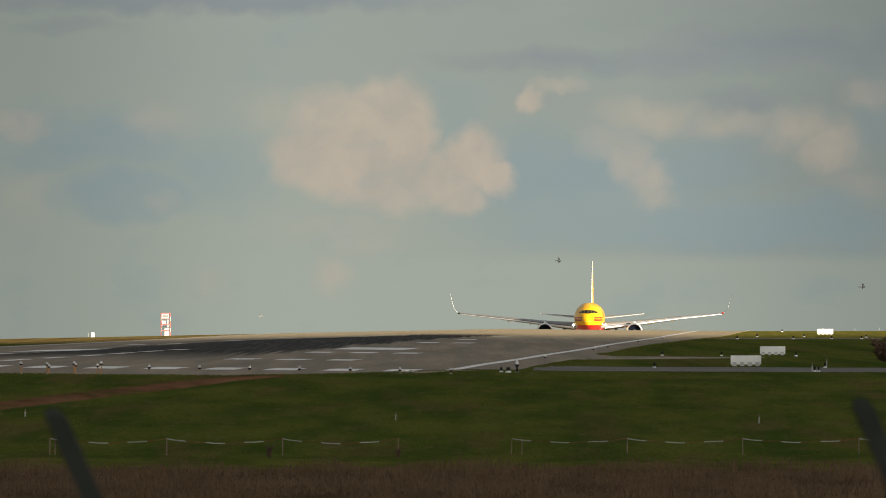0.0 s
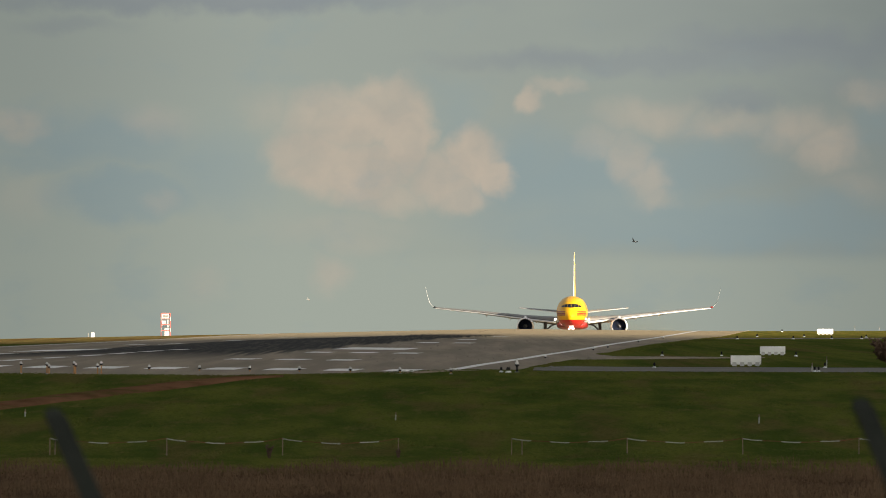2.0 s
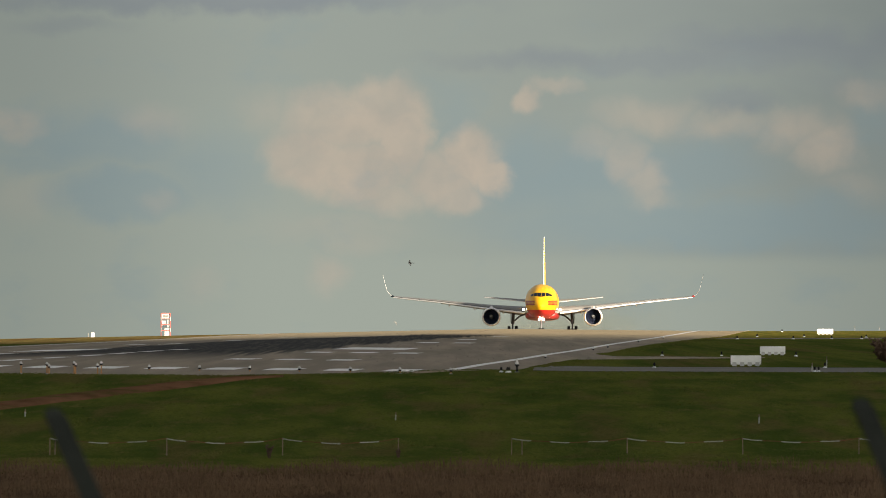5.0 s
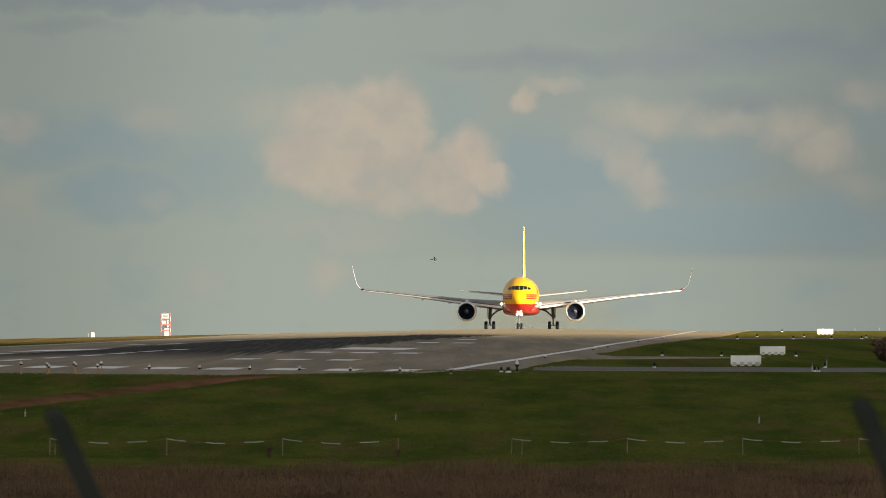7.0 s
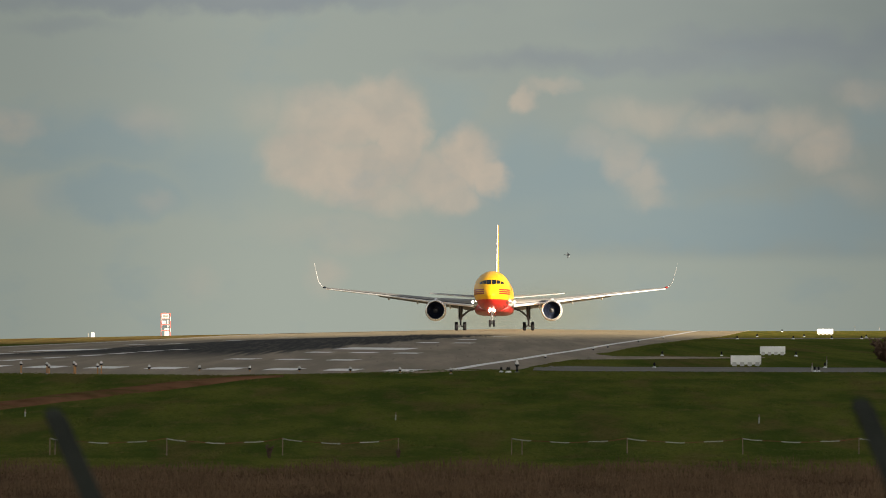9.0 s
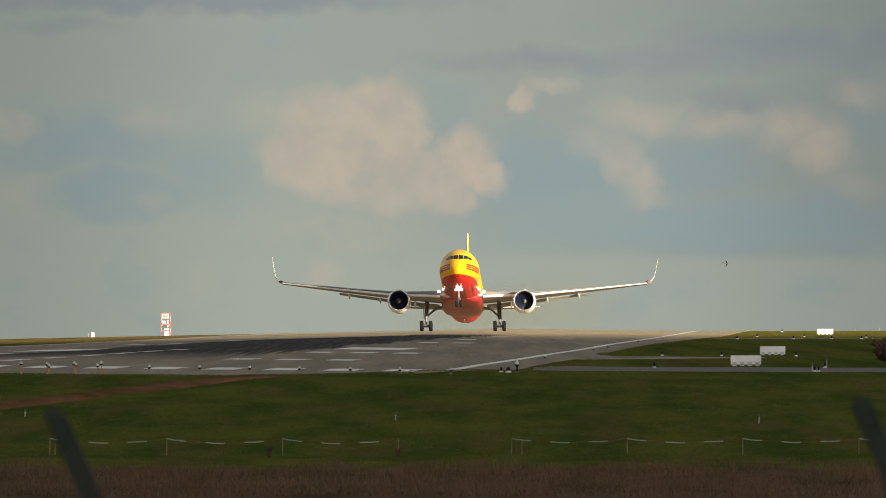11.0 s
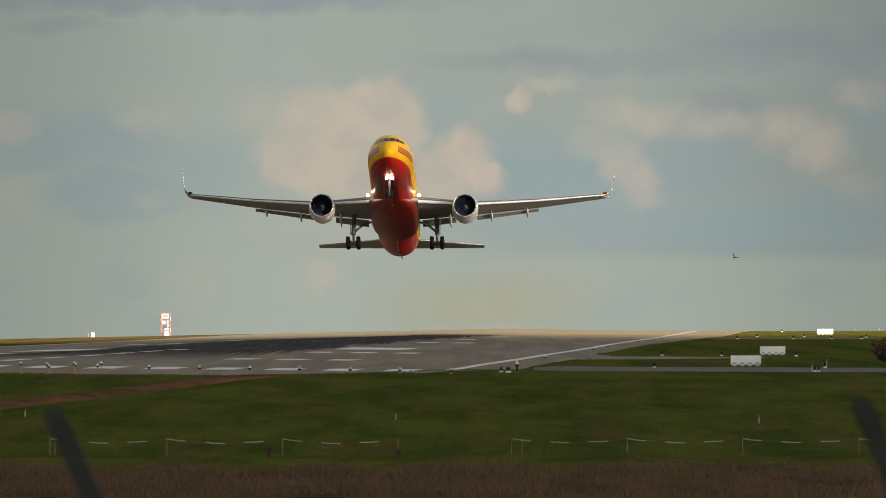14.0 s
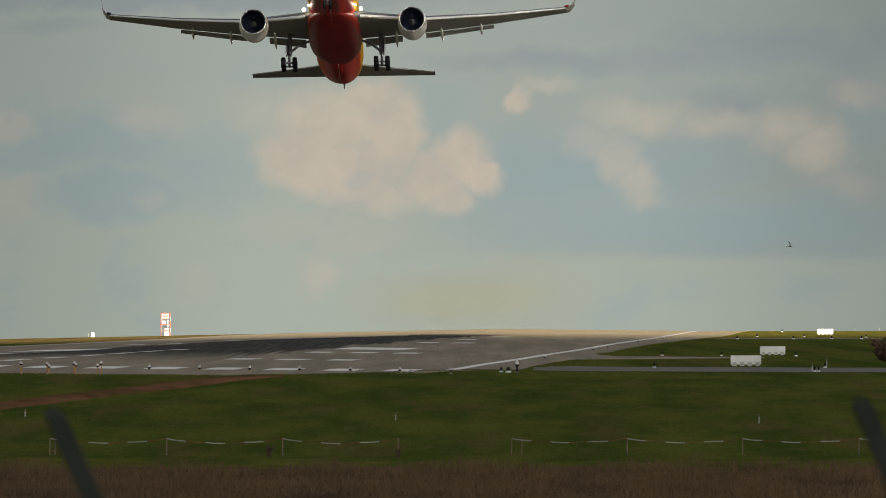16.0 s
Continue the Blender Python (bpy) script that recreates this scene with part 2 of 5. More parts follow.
def haze_material():
    """Thin exhaust haze, densest in the middle of each puff and gone at its rim."""
    m = bpy.data.materials.new("exhaust_haze")
    m.use_nodes = True
    t = m.node_tree
    t.nodes.clear()
    out = t.nodes.new("ShaderNodeOutputMaterial")
    mix = t.nodes.new("ShaderNodeMixShader")
    clear = t.nodes.new("ShaderNodeBsdfTransparent")
    dust = t.nodes.new("ShaderNodeBsdfDiffuse")
    dust.inputs["Color"].default_value = (0.118, 0.112, 0.062, 1)
    c = t.nodes.new("ShaderNodeTexCoord")
    s = t.nodes.new("ShaderNodeSeparateXYZ")
    t.links.new(c.outputs["Generated"], s.inputs[0])
    x = math_node(t, "MULTIPLY", math_node(t, "SUBTRACT", s.outputs["X"], 0.5), 2.0)
    z = math_node(t, "MULTIPLY", math_node(t, "SUBTRACT", s.outputs["Z"], 0.5), 2.0)
    r = math_node(t, "SQRT", math_node(t, "ADD", math_node(t, "MULTIPLY", x, x), math_node(t, "MULTIPLY", z, z)))
    cloudy = noise_out(t, mapped(t, (0.12, 0.12, 0.2)), 1.0, 4, 0.55)
    thick = math_node(t, "MULTIPLY", span(t, r, 0.97, 0.05), math_node(t, "ADD", math_node(t, "MULTIPLY", cloudy, 0.17), 0.0))
    t.links.new(thick, mix.inputs[0])
    t.links.new(clear.outputs[0], mix.inputs[1])
    t.links.new(dust.outputs[0], mix.inputs[2])
    t.links.new(mix.outputs[0], out.inputs["Surface"])
    return m


HAZE = haze_material()


# ---- the land ----
KNOT_Y = [-6000, -200, -40, 0, 60, 110, 300, 450, 650, 760, 870, 917, 1000, 1097, 1207, 1307, 1507, 1657, 1807, 2000, 2180, 2260, 2344, 2400, 2480, 2566, 2640, 2741, 2842, 3100, 3600, 5000, 9000]
KNOT_Z = [3.6, 4.1, 4.28, 4.3, 3.6, 3.0, 0.9, 0.55, 0.82, 2.2, 3.62, 3.80, 3.95, 4.06, 4.23, 4.34, 4.67, 4.86, 5.04, 5.32, 5.60, 5.72, 5.78, 5.62, 5.20, 4.65, 4.12, 3.48, 2.83, 1.0, -3.0, -16.0, -50.0]
SIDE_V = [-4000, -300, -150, -73, -60, -45, -30, 0, 30, 46, 60, 150, 4000]
SIDE_Z = [-30, -5.0, -2.6, -1.45, -1.2, -0.9, -0.60, 0, -0.30, -0.30, -0.27, -0.30, -6.0]


def axis_x(y):
    """The runway's middle line."""
    return -29.4 + 0.0262 * (y - 900.0)


def land(x, y):
    """The height of the ground."""
    side = np.interp(x - axis_x(y), SIDE_V, SIDE_Z)
    return float(np.interp(y, KNOT_Y, KNOT_Z) + side * min(1.0, max(0.0, (y - 760.0) / 110.0)))


def turf(x, y):
    """The uneven surface of the near grass."""
    near = min(1.0, max(0.0, (y - 480.0) / 40.0)) * min(1.0, max(0.0, (862.0 - y) / 20.0))
    return land(x, y) + 0.11 * near * noise.noise((x * 0.06, y * 0.03, 0.0))


def link(name, bm, material, smooth=False):
    me = bpy.data.meshes.new(name)
    bm.normal_update()
    for f in bm.faces:
        if smooth and len(f.verts) > 4:
            for e in f.edges:
                e.smooth = False
    bm.to_mesh(me)
    bm.free()
    me.materials.append(material)
    if smooth:
        for f in me.polygons:
            f.use_smooth = len(f.vertices) <= 4
    return new(name, me)


def part(name, bm, material, parent, label="", smooth=False):
    ob = link(name, bm, material, smooth)
    ob.parent = parent
    if label:
        ob["label"] = label
    return ob


def thing(name, x, y, z=None):
    """An empty at a thing's base, on the ground."""
    ob = new(name)
    ob.location = (x, y, land(x, y) if z is None else z)
    return ob


def box(bm, x0, x1, y0, y1, z0, z1, bevel=0.0):
    m = Matrix.Translation(((x0 + x1) / 2, (y0 + y1) / 2, (z0 + z1) / 2)) @ Matrix.Diagonal((x1 - x0, y1 - y0, z1 - z0, 1))
    made = bmesh.ops.create_cube(bm, size=1.0, matrix=m)["verts"]
    if bevel:
        bmesh.ops.bevel(bm, geom=list({e for v in made for e in v.link_edges}), offset=bevel, segments=2, affect="EDGES")
    return bm


def tube(bm, a, b, r0, r1=None, n=8, caps=True):
    a, b = Vector(a), Vector(b)
    r1 = r0 if r1 is None else r1
    q = (b - a).to_track_quat("Z", "Y").to_matrix()
    rings = []
    for c, r in ((a, r0), (b, r1)):
        rings.append([bm.verts.new(c + q @ Vector((r * math.cos(i * math.tau / n), r * math.sin(i * math.tau / n), 0))) for i in range(n)])
    for i in range(n):
        bm.faces.new((rings[0][i], rings[0][(i + 1) % n], rings[1][(i + 1) % n], rings[1][i]))
    if caps:
        bm.faces.new(rings[0][::-1])
        bm.faces.new(rings[1])
    return bm


def loft(bm, rings, caps=True, closed=True):
    made = [[bm.verts.new(p) for p in ring] for ring in rings]
    n = len(made[0])
    for a, b in zip(made, made[1:]):
        for i in range(n if closed else n - 1):
            bm.faces.new((a[i], a[(i + 1) % n], b[(i + 1) % n], b[i]))
    if caps:
        bm.faces.new(made[0][::-1])
        bm.faces.new(made[-1])
    bmesh.ops.recalc_face_normals(bm, faces=bm.faces[:])
    return bm


def lathe(bm, prof, centre, axis="Y", n=32, close=False):
    """Turns (along, radius) pairs round an axis."""
    c = Vector(centre)
    rings = []
    for along, r in prof:
        ring = []
        for i in range(n):
            a = i * math.tau / n
            u, w = r * math.cos(a), r * math.sin(a)
            ring.append(c + (Vector((u, along, w)) if axis == "Y" else Vector((along, u, w)) if axis == "X" else Vector((u, w, along))))
        rings.append(ring)
    return loft(bm, rings, caps=close)


def near_edge(v):
    """Where the pavement ends towards the near grass, which creeps over the corner."""
    return float(np.interp(v, (18.5, 24, 28, 31.6, 34.0), (866, 884, 911, 934, 926))) + 0.8 * noise.noise((v * 0.7, 3.0, 1.0))


def far_edge(y):
    """The side offset at which the pavement gives way to the grass beside the signs."""
    return float(np.interp(y, (960, 1400, 1600, 1800, 1900, 2200), (32.9, 32.6, 33.4, 34.7, 36.0, 36.3)))


def build_runway():
    bm = bmesh.new()
    ys = sorted({*[y for y in KNOT_Y if 860 < y < 4200], *np.arange(862, 1000, 4).tolist(), *np.arange(1000, 4201, 12).tolist()})
    vs = sorted({-32.5, *[v for v in SIDE_V if -32.5 < v < 32], 18.5, 20, 22, 24, 26, 28, 29, 30.3, 31.6, 32.2, 40.0})
    grid = []
    for y in ys:
        row = []
        for v in vs:
            v = min(v, far_edge(y))
            yy = max(y, near_edge(v))
            row.append(bm.verts.new((axis_x(yy) + v, yy, land(axis_x(yy) + v, yy) + 0.02)))
        grid.append(row)
    for a, b in zip(grid, grid[1:]):
        for i in range(len(vs) - 1):
            bm.faces.new((a[i], a[i + 1], b[i + 1], b[i]))
    bmesh.ops.remove_doubles(bm, verts=bm.verts[:], dist=0.01)
    made = bmesh.ops.extrude_edge_only(bm, edges=[e for e in bm.edges if e.is_boundary])["geom"]
    for g in made:
        if isinstance(g, bmesh.types.BMVert):
            g.co.z -= 0.3
    return bm


def strip(y0, y1, va, vb, lift, thick=0.0, step=12.0, cols=None):
    """A sheet along the runway from y0 to y1 between the side offsets va and vb, lying on the land."""
    bm = bmesh.new()
    ys = sorted({y0, y1, *[y for y in KNOT_Y if y0 < y < y1], *np.arange(y0, y1, step).tolist()})
    vs = sorted({va, vb, *[v for v in SIDE_V if va < v < vb]})
    grid = [[bm.verts.new((axis_x(y) + v, y, land(axis_x(y) + v, y) + lift)) for v in vs] for y in ys]
    for a, b in zip(grid, grid[1:]):
        for i in range(len(vs) - 1):
            bm.faces.new((a[i], a[i + 1], b[i + 1], b[i]))
    if thick:
        edge = [e for e in bm.edges if e.is_boundary]
        made = bmesh.ops.extrude_edge_only(bm, edges=edge)["geom"]
        for g in made:
            if isinstance(g, bmesh.types.BMVert):
                g.co.z -= thick
    return bm


def build_ground():
    bm = bmesh.new()
    ys = sorted({*KNOT_Y, *np.arange(-200, 400, 25).tolist(), *np.arange(400, 2900, 10).tolist(), *np.arange(2900, 9000, 150).tolist()})
    vs = sorted({*SIDE_V, *np.arange(-90, 95, 6).tolist(), -31, 31, -2000, -1000, -600, 300, 600, 1000, 2000})
    grid = []
    for y in ys:
        row = []
        for v in vs:
            x = axis_x(y) + v
            z = land(x, y)
            if near_edge(v) + 8 < y < 3000 and -31 < v < 31:
                z -= 0.25
            else:
                z = turf(x, y)
            row.append(bm.verts.new((x, y, z)))
        grid.append(row)
    for a, b in zip(grid, grid[1:]):
        for i in range(len(vs) - 1):
            bm.faces.new((a[i], a[i + 1], b[i + 1], b[i]))
    tagged(link("ground", bm, GRASS, True), "rough airfield grass, green with dry brown patches", "grass", kind="structure")


build_ground()
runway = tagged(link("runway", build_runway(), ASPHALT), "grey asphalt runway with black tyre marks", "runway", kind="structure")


def marking(name, y0, y1, va, vb):
    part(name, strip(y0, y1, va, vb, 0.035), PAINT, runway, "worn white painted marking")


for i in range(8):
    for side in (-1, 1):
        marking("threshold_stripe", 905, 926, side * 26.7 - 0.9 - side * 3.38 * i, side * 26.7 + 0.9 - side * 3.38 * i)
marking("edge_line", 922, 3600, 28.9, 29.6)
marking("edge_line", 898, 3600, -29.6, -28.9)
for start, count in ((150, 3), (300, 3), (600, 2), (750, 1), (900, 1)):
    for side in (-1, 1):
        for i in range(count):
            c = side * (12.1 + 3.3 * i)
            marking("touchdown_bar", 896 + start, 896 + start + 22.5, c - 0.9, c + 0.9)
for side in (-1, 1):
    marking("aiming_point_bar", 1290, 1345, side * 13.0 - 2.9, side * 13.0 + 2.9)
for i in range(6):
    marking("centre_line_dash", 986 + 48 * i, 1016 + 48 * i, -0.45, 0.45)


def patch(name, outline, lift, material, label, category):
    """A flat paved or bare patch with the given outline (side offset, distance), laid on the land in narrow strips."""
    bm = bmesh.new()
    n = 14
    left, right = outline[: len(outline) // 2], outline[len(outline) // 2:][::-1]
    rows = []
    for k in range(len(left)):
        rows.append([])
        for i in range(n + 1):
            f = i / n
            v = left[k][0] + (right[k][0] - left[k][0]) * f
            y = left[k][1] + (right[k][1] - left[k][1]) * f
            x = axis_x(y) + v
            rows[-1].append(bm.verts.new((x, y, land(x, y) + lift)))
    for a, b in zip(rows, rows[1:]):
        for i in range(n):
            bm.faces.new((a[i], b[i], b[i + 1], a[i + 1]))
    made = bmesh.ops.extrude_edge_only(bm, edges=[e for e in bm.edges if e.is_boundary])["geom"]
    for g in made:
        if isinstance(g, bmesh.types.BMVert):
            g.co.z -= 0.3
    bmesh.ops.recalc_face_normals(bm, faces=bm.faces[:])
    return tagged(link(name, bm, material), label, category, kind="structure")


patch("taxiway", [(33.9, 927), (36, 916), (42.5, 909), (52, 902), (80, 886), (200, 850), (200, 905), (80, 936), (52, 953), (45, 963), (38.4, 968), (32.9, 984)], 0.03, TAXI, "pale grey concrete taxiway crossing the grass", "taxiway")
patch("taxiway_fillet", [(32.7, 1098), (35, 1114), (40, 1120), (43, 1130), (46, 1140), (46, 1148), (43, 1156), (40, 1161), (35, 1168), (32.8, 1214)], 0.03, ASPHALT, "grey asphalt fillet tapering off the runway", "taxiway")
patch("far_taxiway", [(34.7, 1792), (60, 1796), (100, 1796), (200, 1796), (200, 1819), (100, 1819), (60, 1819), (35.2, 1834)], 0.03, TAXI, "sunlit concrete taxiway behind the grass", "taxiway")


def build_track():
    """The brown track that bends across the near grass."""
    bm = bmesh.new()
    line = ((-34.0, 716, 24), (-26.0, 746, 22), (-21.1, 763, 18.5), (-18.5, 790, 16.5), (-15.6, 816, 16.5), (-12.6, 841, 16), (-11.2, 852, 11), (-9.8, 861, 5), (-8.6, 864, 2))
    xs = np.linspace(-34.0, -8.6, 40)
    pts = [(float(x), float(np.interp(x, [q[0] for q in line], [q[1] for q in line])), float(np.interp(x, [q[0] for q in line], [q[2] for q in line]))) for x in xs]
    rows = []
    for x, y, w in pts:
        row = []
        for i in range(9):
            f = i / 4 - 1
            yy = y + f * w * (1 + 0.35 * noise.noise((x * 0.5, f, 1.0))) + 1.5 * noise.noise((x * 0.8, f * 3, 1.0))
            row.append(bm.verts.new((x, yy, turf(x, yy) + (0.12 if w > 8 else 0.10) - 0.30 * abs(f) ** 4)))
        rows.append(row)
    for a, b in zip(rows, rows[1:]):
        for i in range(8):
            bm.faces.new((a[i], b[i], b[i + 1], a[i + 1]))
    bmesh.ops.recalc_face_normals(bm, faces=bm.faces[:])
    tagged(link("dirt_track", bm, DIRT, True), "bare brown earth track worn through the grass", "track", kind="structure")


build_track()


# ---- sky in the distance ----
def sky_material():
    m = bpy.data.materials.new("evening_sky")
    m.use_nodes = True
    t = m.node_tree
    t.nodes.clear()
    out = t.nodes.new("ShaderNodeOutputMaterial")
    em = t.nodes.new("ShaderNodeEmission")
    t.links.new(em.outputs[0], out.inputs["Surface"])
    c = t.nodes.new("ShaderNodeTexCoord")
    warp = t.nodes.new("ShaderNodeTexNoise")
    warp.inputs["Scale"].default_value = 0.045
    warp.inputs["Detail"].default_value = 7.0
    warp.inputs["Roughness"].default_value = 0.58
    t.links.new(c.outputs["Object"], warp.inputs["Vector"])
    sub = t.nodes.new("ShaderNodeVectorMath")
    sub.operation = "SUBTRACT"
    sub.inputs[1].default_value = (0.5, 0.5, 0.5)
    t.links.new(warp.outputs["Color"], sub.inputs[0])
    mul = t.nodes.new("ShaderNodeVectorMath")
    mul.operation = "MULTIPLY"
    mul.inputs[1].default_value = (10, 0, 9)
    t.links.new(sub.outputs[0], mul.inputs[0])
    broad = t.nodes.new("ShaderNodeTexNoise")
    broad.inputs["Scale"].default_value = 0.11
    broad.inputs["Detail"].default_value = 5.0
    t.links.new(c.outputs["Object"], broad.inputs["Vector"])
    ripple = t.nodes.new("ShaderNodeVectorMath")
    ripple.operation = "MULTIPLY_ADD"
    ripple.inputs[1].default_value = (9, 0, 7)
    ripple.inputs[2].default_value = (-4.5, 0, -3.5)
    t.links.new(broad.outputs["Color"], ripple.inputs[0])
    drift = t.nodes.new("ShaderNodeVectorMath")
    drift.operation = "ADD"
    t.links.new(c.outputs["Object"], drift.inputs[0])
    t.links.new(ripple.outputs[0], drift.inputs[1])
    add = t.nodes.new("ShaderNodeVectorMath")
    add.operation = "ADD"
    t.links.new(drift.outputs[0], add.inputs[0])
    t.links.new(mul.outputs[0], add.inputs[1])
    place = add.outputs[0]
    sep = t.nodes.new("ShaderNodeSeparateXYZ")
    t.links.new(c.outputs["Object"], sep.inputs[0])

    def puff(x, z, rx, rz, soft=0.9):
        """A soft round lump of cloud at x, z with half-widths rx, rz."""
        mp = t.nodes.new("ShaderNodeMapping")
        mp.vector_type = "TEXTURE"
        mp.inputs["Location"].default_value = (x, 0, z)
        mp.inputs["Scale"].default_value = (rx, 1000, rz)
        t.links.new(place, mp.inputs["Vector"])
        ln = t.nodes.new("ShaderNodeVectorMath")
        ln.operation = "LENGTH"
        t.links.new(mp.outputs[0], ln.inputs[0])
        return span(t, ln.outputs["Value"], 1.0 + soft * 0.45, 1.0 - soft)

    def joined(puffs):
        total = None
        for weight, p in puffs:
            p = math_node(t, "MULTIPLY", p, weight)
            total = p if total is None else math_node(t, "MAXIMUM", total, p)
        return total

    col = blend(t, span(t, sep.outputs["Z"], 0, 98), SKY_LOW, SKY_HIGH)
    col = blend(t, span(t, sep.outputs["X"], -60, 110), col, SKY_RIGHT, "MULTIPLY")
    blue = joined([
        (0.85, puff(43.9, 40.6, 43.8, 17.1, 0.70)), (0.75, puff(26.1, 45.5, 19.5, 14.6, 0.80)), (0.85, puff(66.7, 30.0, 65.0, 9.7, 0.60)), (0.70, puff(112.1, 29.2, 26.0, 9.7, 0.80)),
        (0.65, puff(74.8, 45.5, 24.4, 9.7, 0.80)), (0.75, puff(-97.4, 53.6, 35.7, 9.7, 0.70)), (0.85, puff(-90.9, 38.2, 24.4, 8.9, 0.50)), (0.65, puff(-68.1, 45.5, 21.1, 13.8, 0.80)),
        (0.50, puff(-118.5, 47.1, 19.5, 4.1, 0.80)), (0.50, puff(4.1, 61.7, 8.1, 10.6, 0.80)), (0.40, puff(125.1, 60.1, 9.7, 9.7, 0.90))])
    col = blend(t, blue, col, SKY_BLUE)
    col = blend(t, math_node(t, "MULTIPLY", span(t, sep.outputs["Z"], 22.5, 17.5), 0.75), col, SKY_LOW)
    grey = joined([
        (0.75, puff(63.4, 76.6, 65.0, 4.5, 0.70)), (0.85, puff(102.4, 79.9, 43.8, 7.5, 0.75)), (0.60, puff(84.5, 65.3, 13.0, 3.9, 0.80)), (0.90, puff(-66.5, 94.2, 78.0, 4.2, 0.70)),
        (0.40, puff(-107.1, 87.4, 17.9, 2.9, 0.80)), (0.40, puff(115.4, 71.5, 19.5, 4.9, 0.90))])
    col = blend(t, grey, col, SKY_GREY)
    warm = joined([
        (0.95, puff(-39.7, 48.7, 13.0, 10.7, 0.45)), (0.90, puff(-29.2, 59.3, 20.3, 11.0, 0.50)), (0.90, puff(-16.2, 60.9, 13.3, 11.7, 0.40)), (0.95, puff(-10.5, 53.6, 9.1, 10.7, 0.35)),
        (0.90, puff(-24.3, 44.7, 17.9, 9.4, 0.50)), (0.65, puff(-16.2, 38.2, 13.0, 5.8, 0.70)), (0.80, puff(-0.7, 43.0, 12.2, 8.4, 0.60)), (0.90, puff(8.2, 48.7, 10.1, 10.1, 0.45)),
        (0.85, puff(13.9, 43.8, 6.5, 5.8, 0.50)), (0.70, puff(4.1, 37.3, 8.9, 5.2, 0.60)), (0.40, puff(-50.3, 62.5, 9.7, 6.5, 0.90)), (0.85, puff(24.4, 65.3, 4.5, 3.9, 0.60)),
        (0.60, puff(31.7, 68.5, 7.5, 2.3, 0.80)), (0.60, puff(58.5, 60.9, 15.4, 6.2, 0.80)), (0.50, puff(46.4, 52.8, 9.7, 5.8, 0.80)), (0.60, puff(52.9, 48.7, 6.5, 8.4, 0.70)),
        (0.60, puff(57.7, 41.4, 7.1, 7.8, 0.70)), (0.55, puff(60.2, 37.0, 6.5, 4.2, 0.70)), (0.50, puff(81.3, 58.1, 17.9, 4.9, 0.90)), (0.55, puff(102.4, 56.8, 13.0, 7.1, 0.80)),
        (0.65, puff(110.5, 51.2, 9.7, 8.8, 0.70)), (0.50, puff(121.9, 67.4, 9.7, 5.2, 0.80)), (0.25, puff(118.6, 40.6, 11.4, 4.9, 0.90)), (0.55, puff(-121.7, 58.5, 8.9, 5.8, 0.70)),
        (0.35, puff(-82.7, 59.3, 11.4, 5.2, 0.90)), (0.30, puff(-81.9, 35.7, 5.5, 3.6, 0.80)), (0.50, puff(-33.2, 15.4, 5.5, 6.5, 0.80)), (0.30, puff(-24.3, 25.2, 11.4, 5.2, 0.90)),
        (0.22, puff(-68.9, 12.2, 7.3, 5.2, 0.90)), (0.25, puff(-30.8, 29.2, 22.7, 5.2, 0.90)), (0.18, puff(-120.1, 36.5, 11.4, 8.1, 0.70))])
    lump = noise_out(t, place, 0.06, 4, 0.5)
    warm = math_node(t, "MULTIPLY", warm, span(t, lump, -0.25, 0.52))
    tone = blend(t, span(t, lump, 0.35, 0.7), CLOUD_DIM, CLOUD_LIT)
    col = blend(t, warm, col, tone)
    veil = noise_out(t, mapped(t, (0.012, 1, 0.035)), 1.0, 4, 0.5)
    col = blend(t, math_node(t, "MULTIPLY", span(t, veil, 0.4, 0.7), 0.3), col, SKY_LOW)
    patchy = noise_out(t, mapped(t, (0.03, 1, 0.05)), 1.0, 5, 0.6)
    col = blend(t, math_node(t, "MULTIPLY", span(t, patchy, 0.5, 0.75), 0.35), col, SKY_BLUE)
    # lens falloff painted into the sky: darker towards both sides
    edge = math_node(t, "ABSOLUTE", math_node(t, "SUBTRACT", sep.outputs["X"], 4.0))
    col = blend(t, span(t, edge, 45, 140), col, (0.74, 0.755, 0.77), "MULTIPLY")
    t.links.new(col, em.inputs["Color"])
    em.inputs["Strength"].default_value = 0.422
    return m


SKY_LOW, SKY_HIGH, SKY_RIGHT = (0.362, 0.398, 0.342), (0.332, 0.366, 0.326), (0.85, 0.86, 0.90)
SKY_BLUE, SKY_GREY = (0.270, 0.342, 0.350), (0.245, 0.272, 0.292)
CLOUD_DIM, CLOUD_LIT = (0.455, 0.405, 0.335), (0.54, 0.455, 0.36)


def build_sky():
    bm = bmesh.new()
    vs = [bm.verts.new(p) for p in ((-420, 0, -60), (420, 0, -60), (420, 0, 300), (-420, 0, 300))]
    bm.faces.new(vs)
    ob = link("backdrop", bm, sky_material())
    ob.location = (0, 4600, 6)
    return tagged(ob, "pale evening sky with drifting warm clouds", "sky", kind="structure")


backdrop = build_sky()


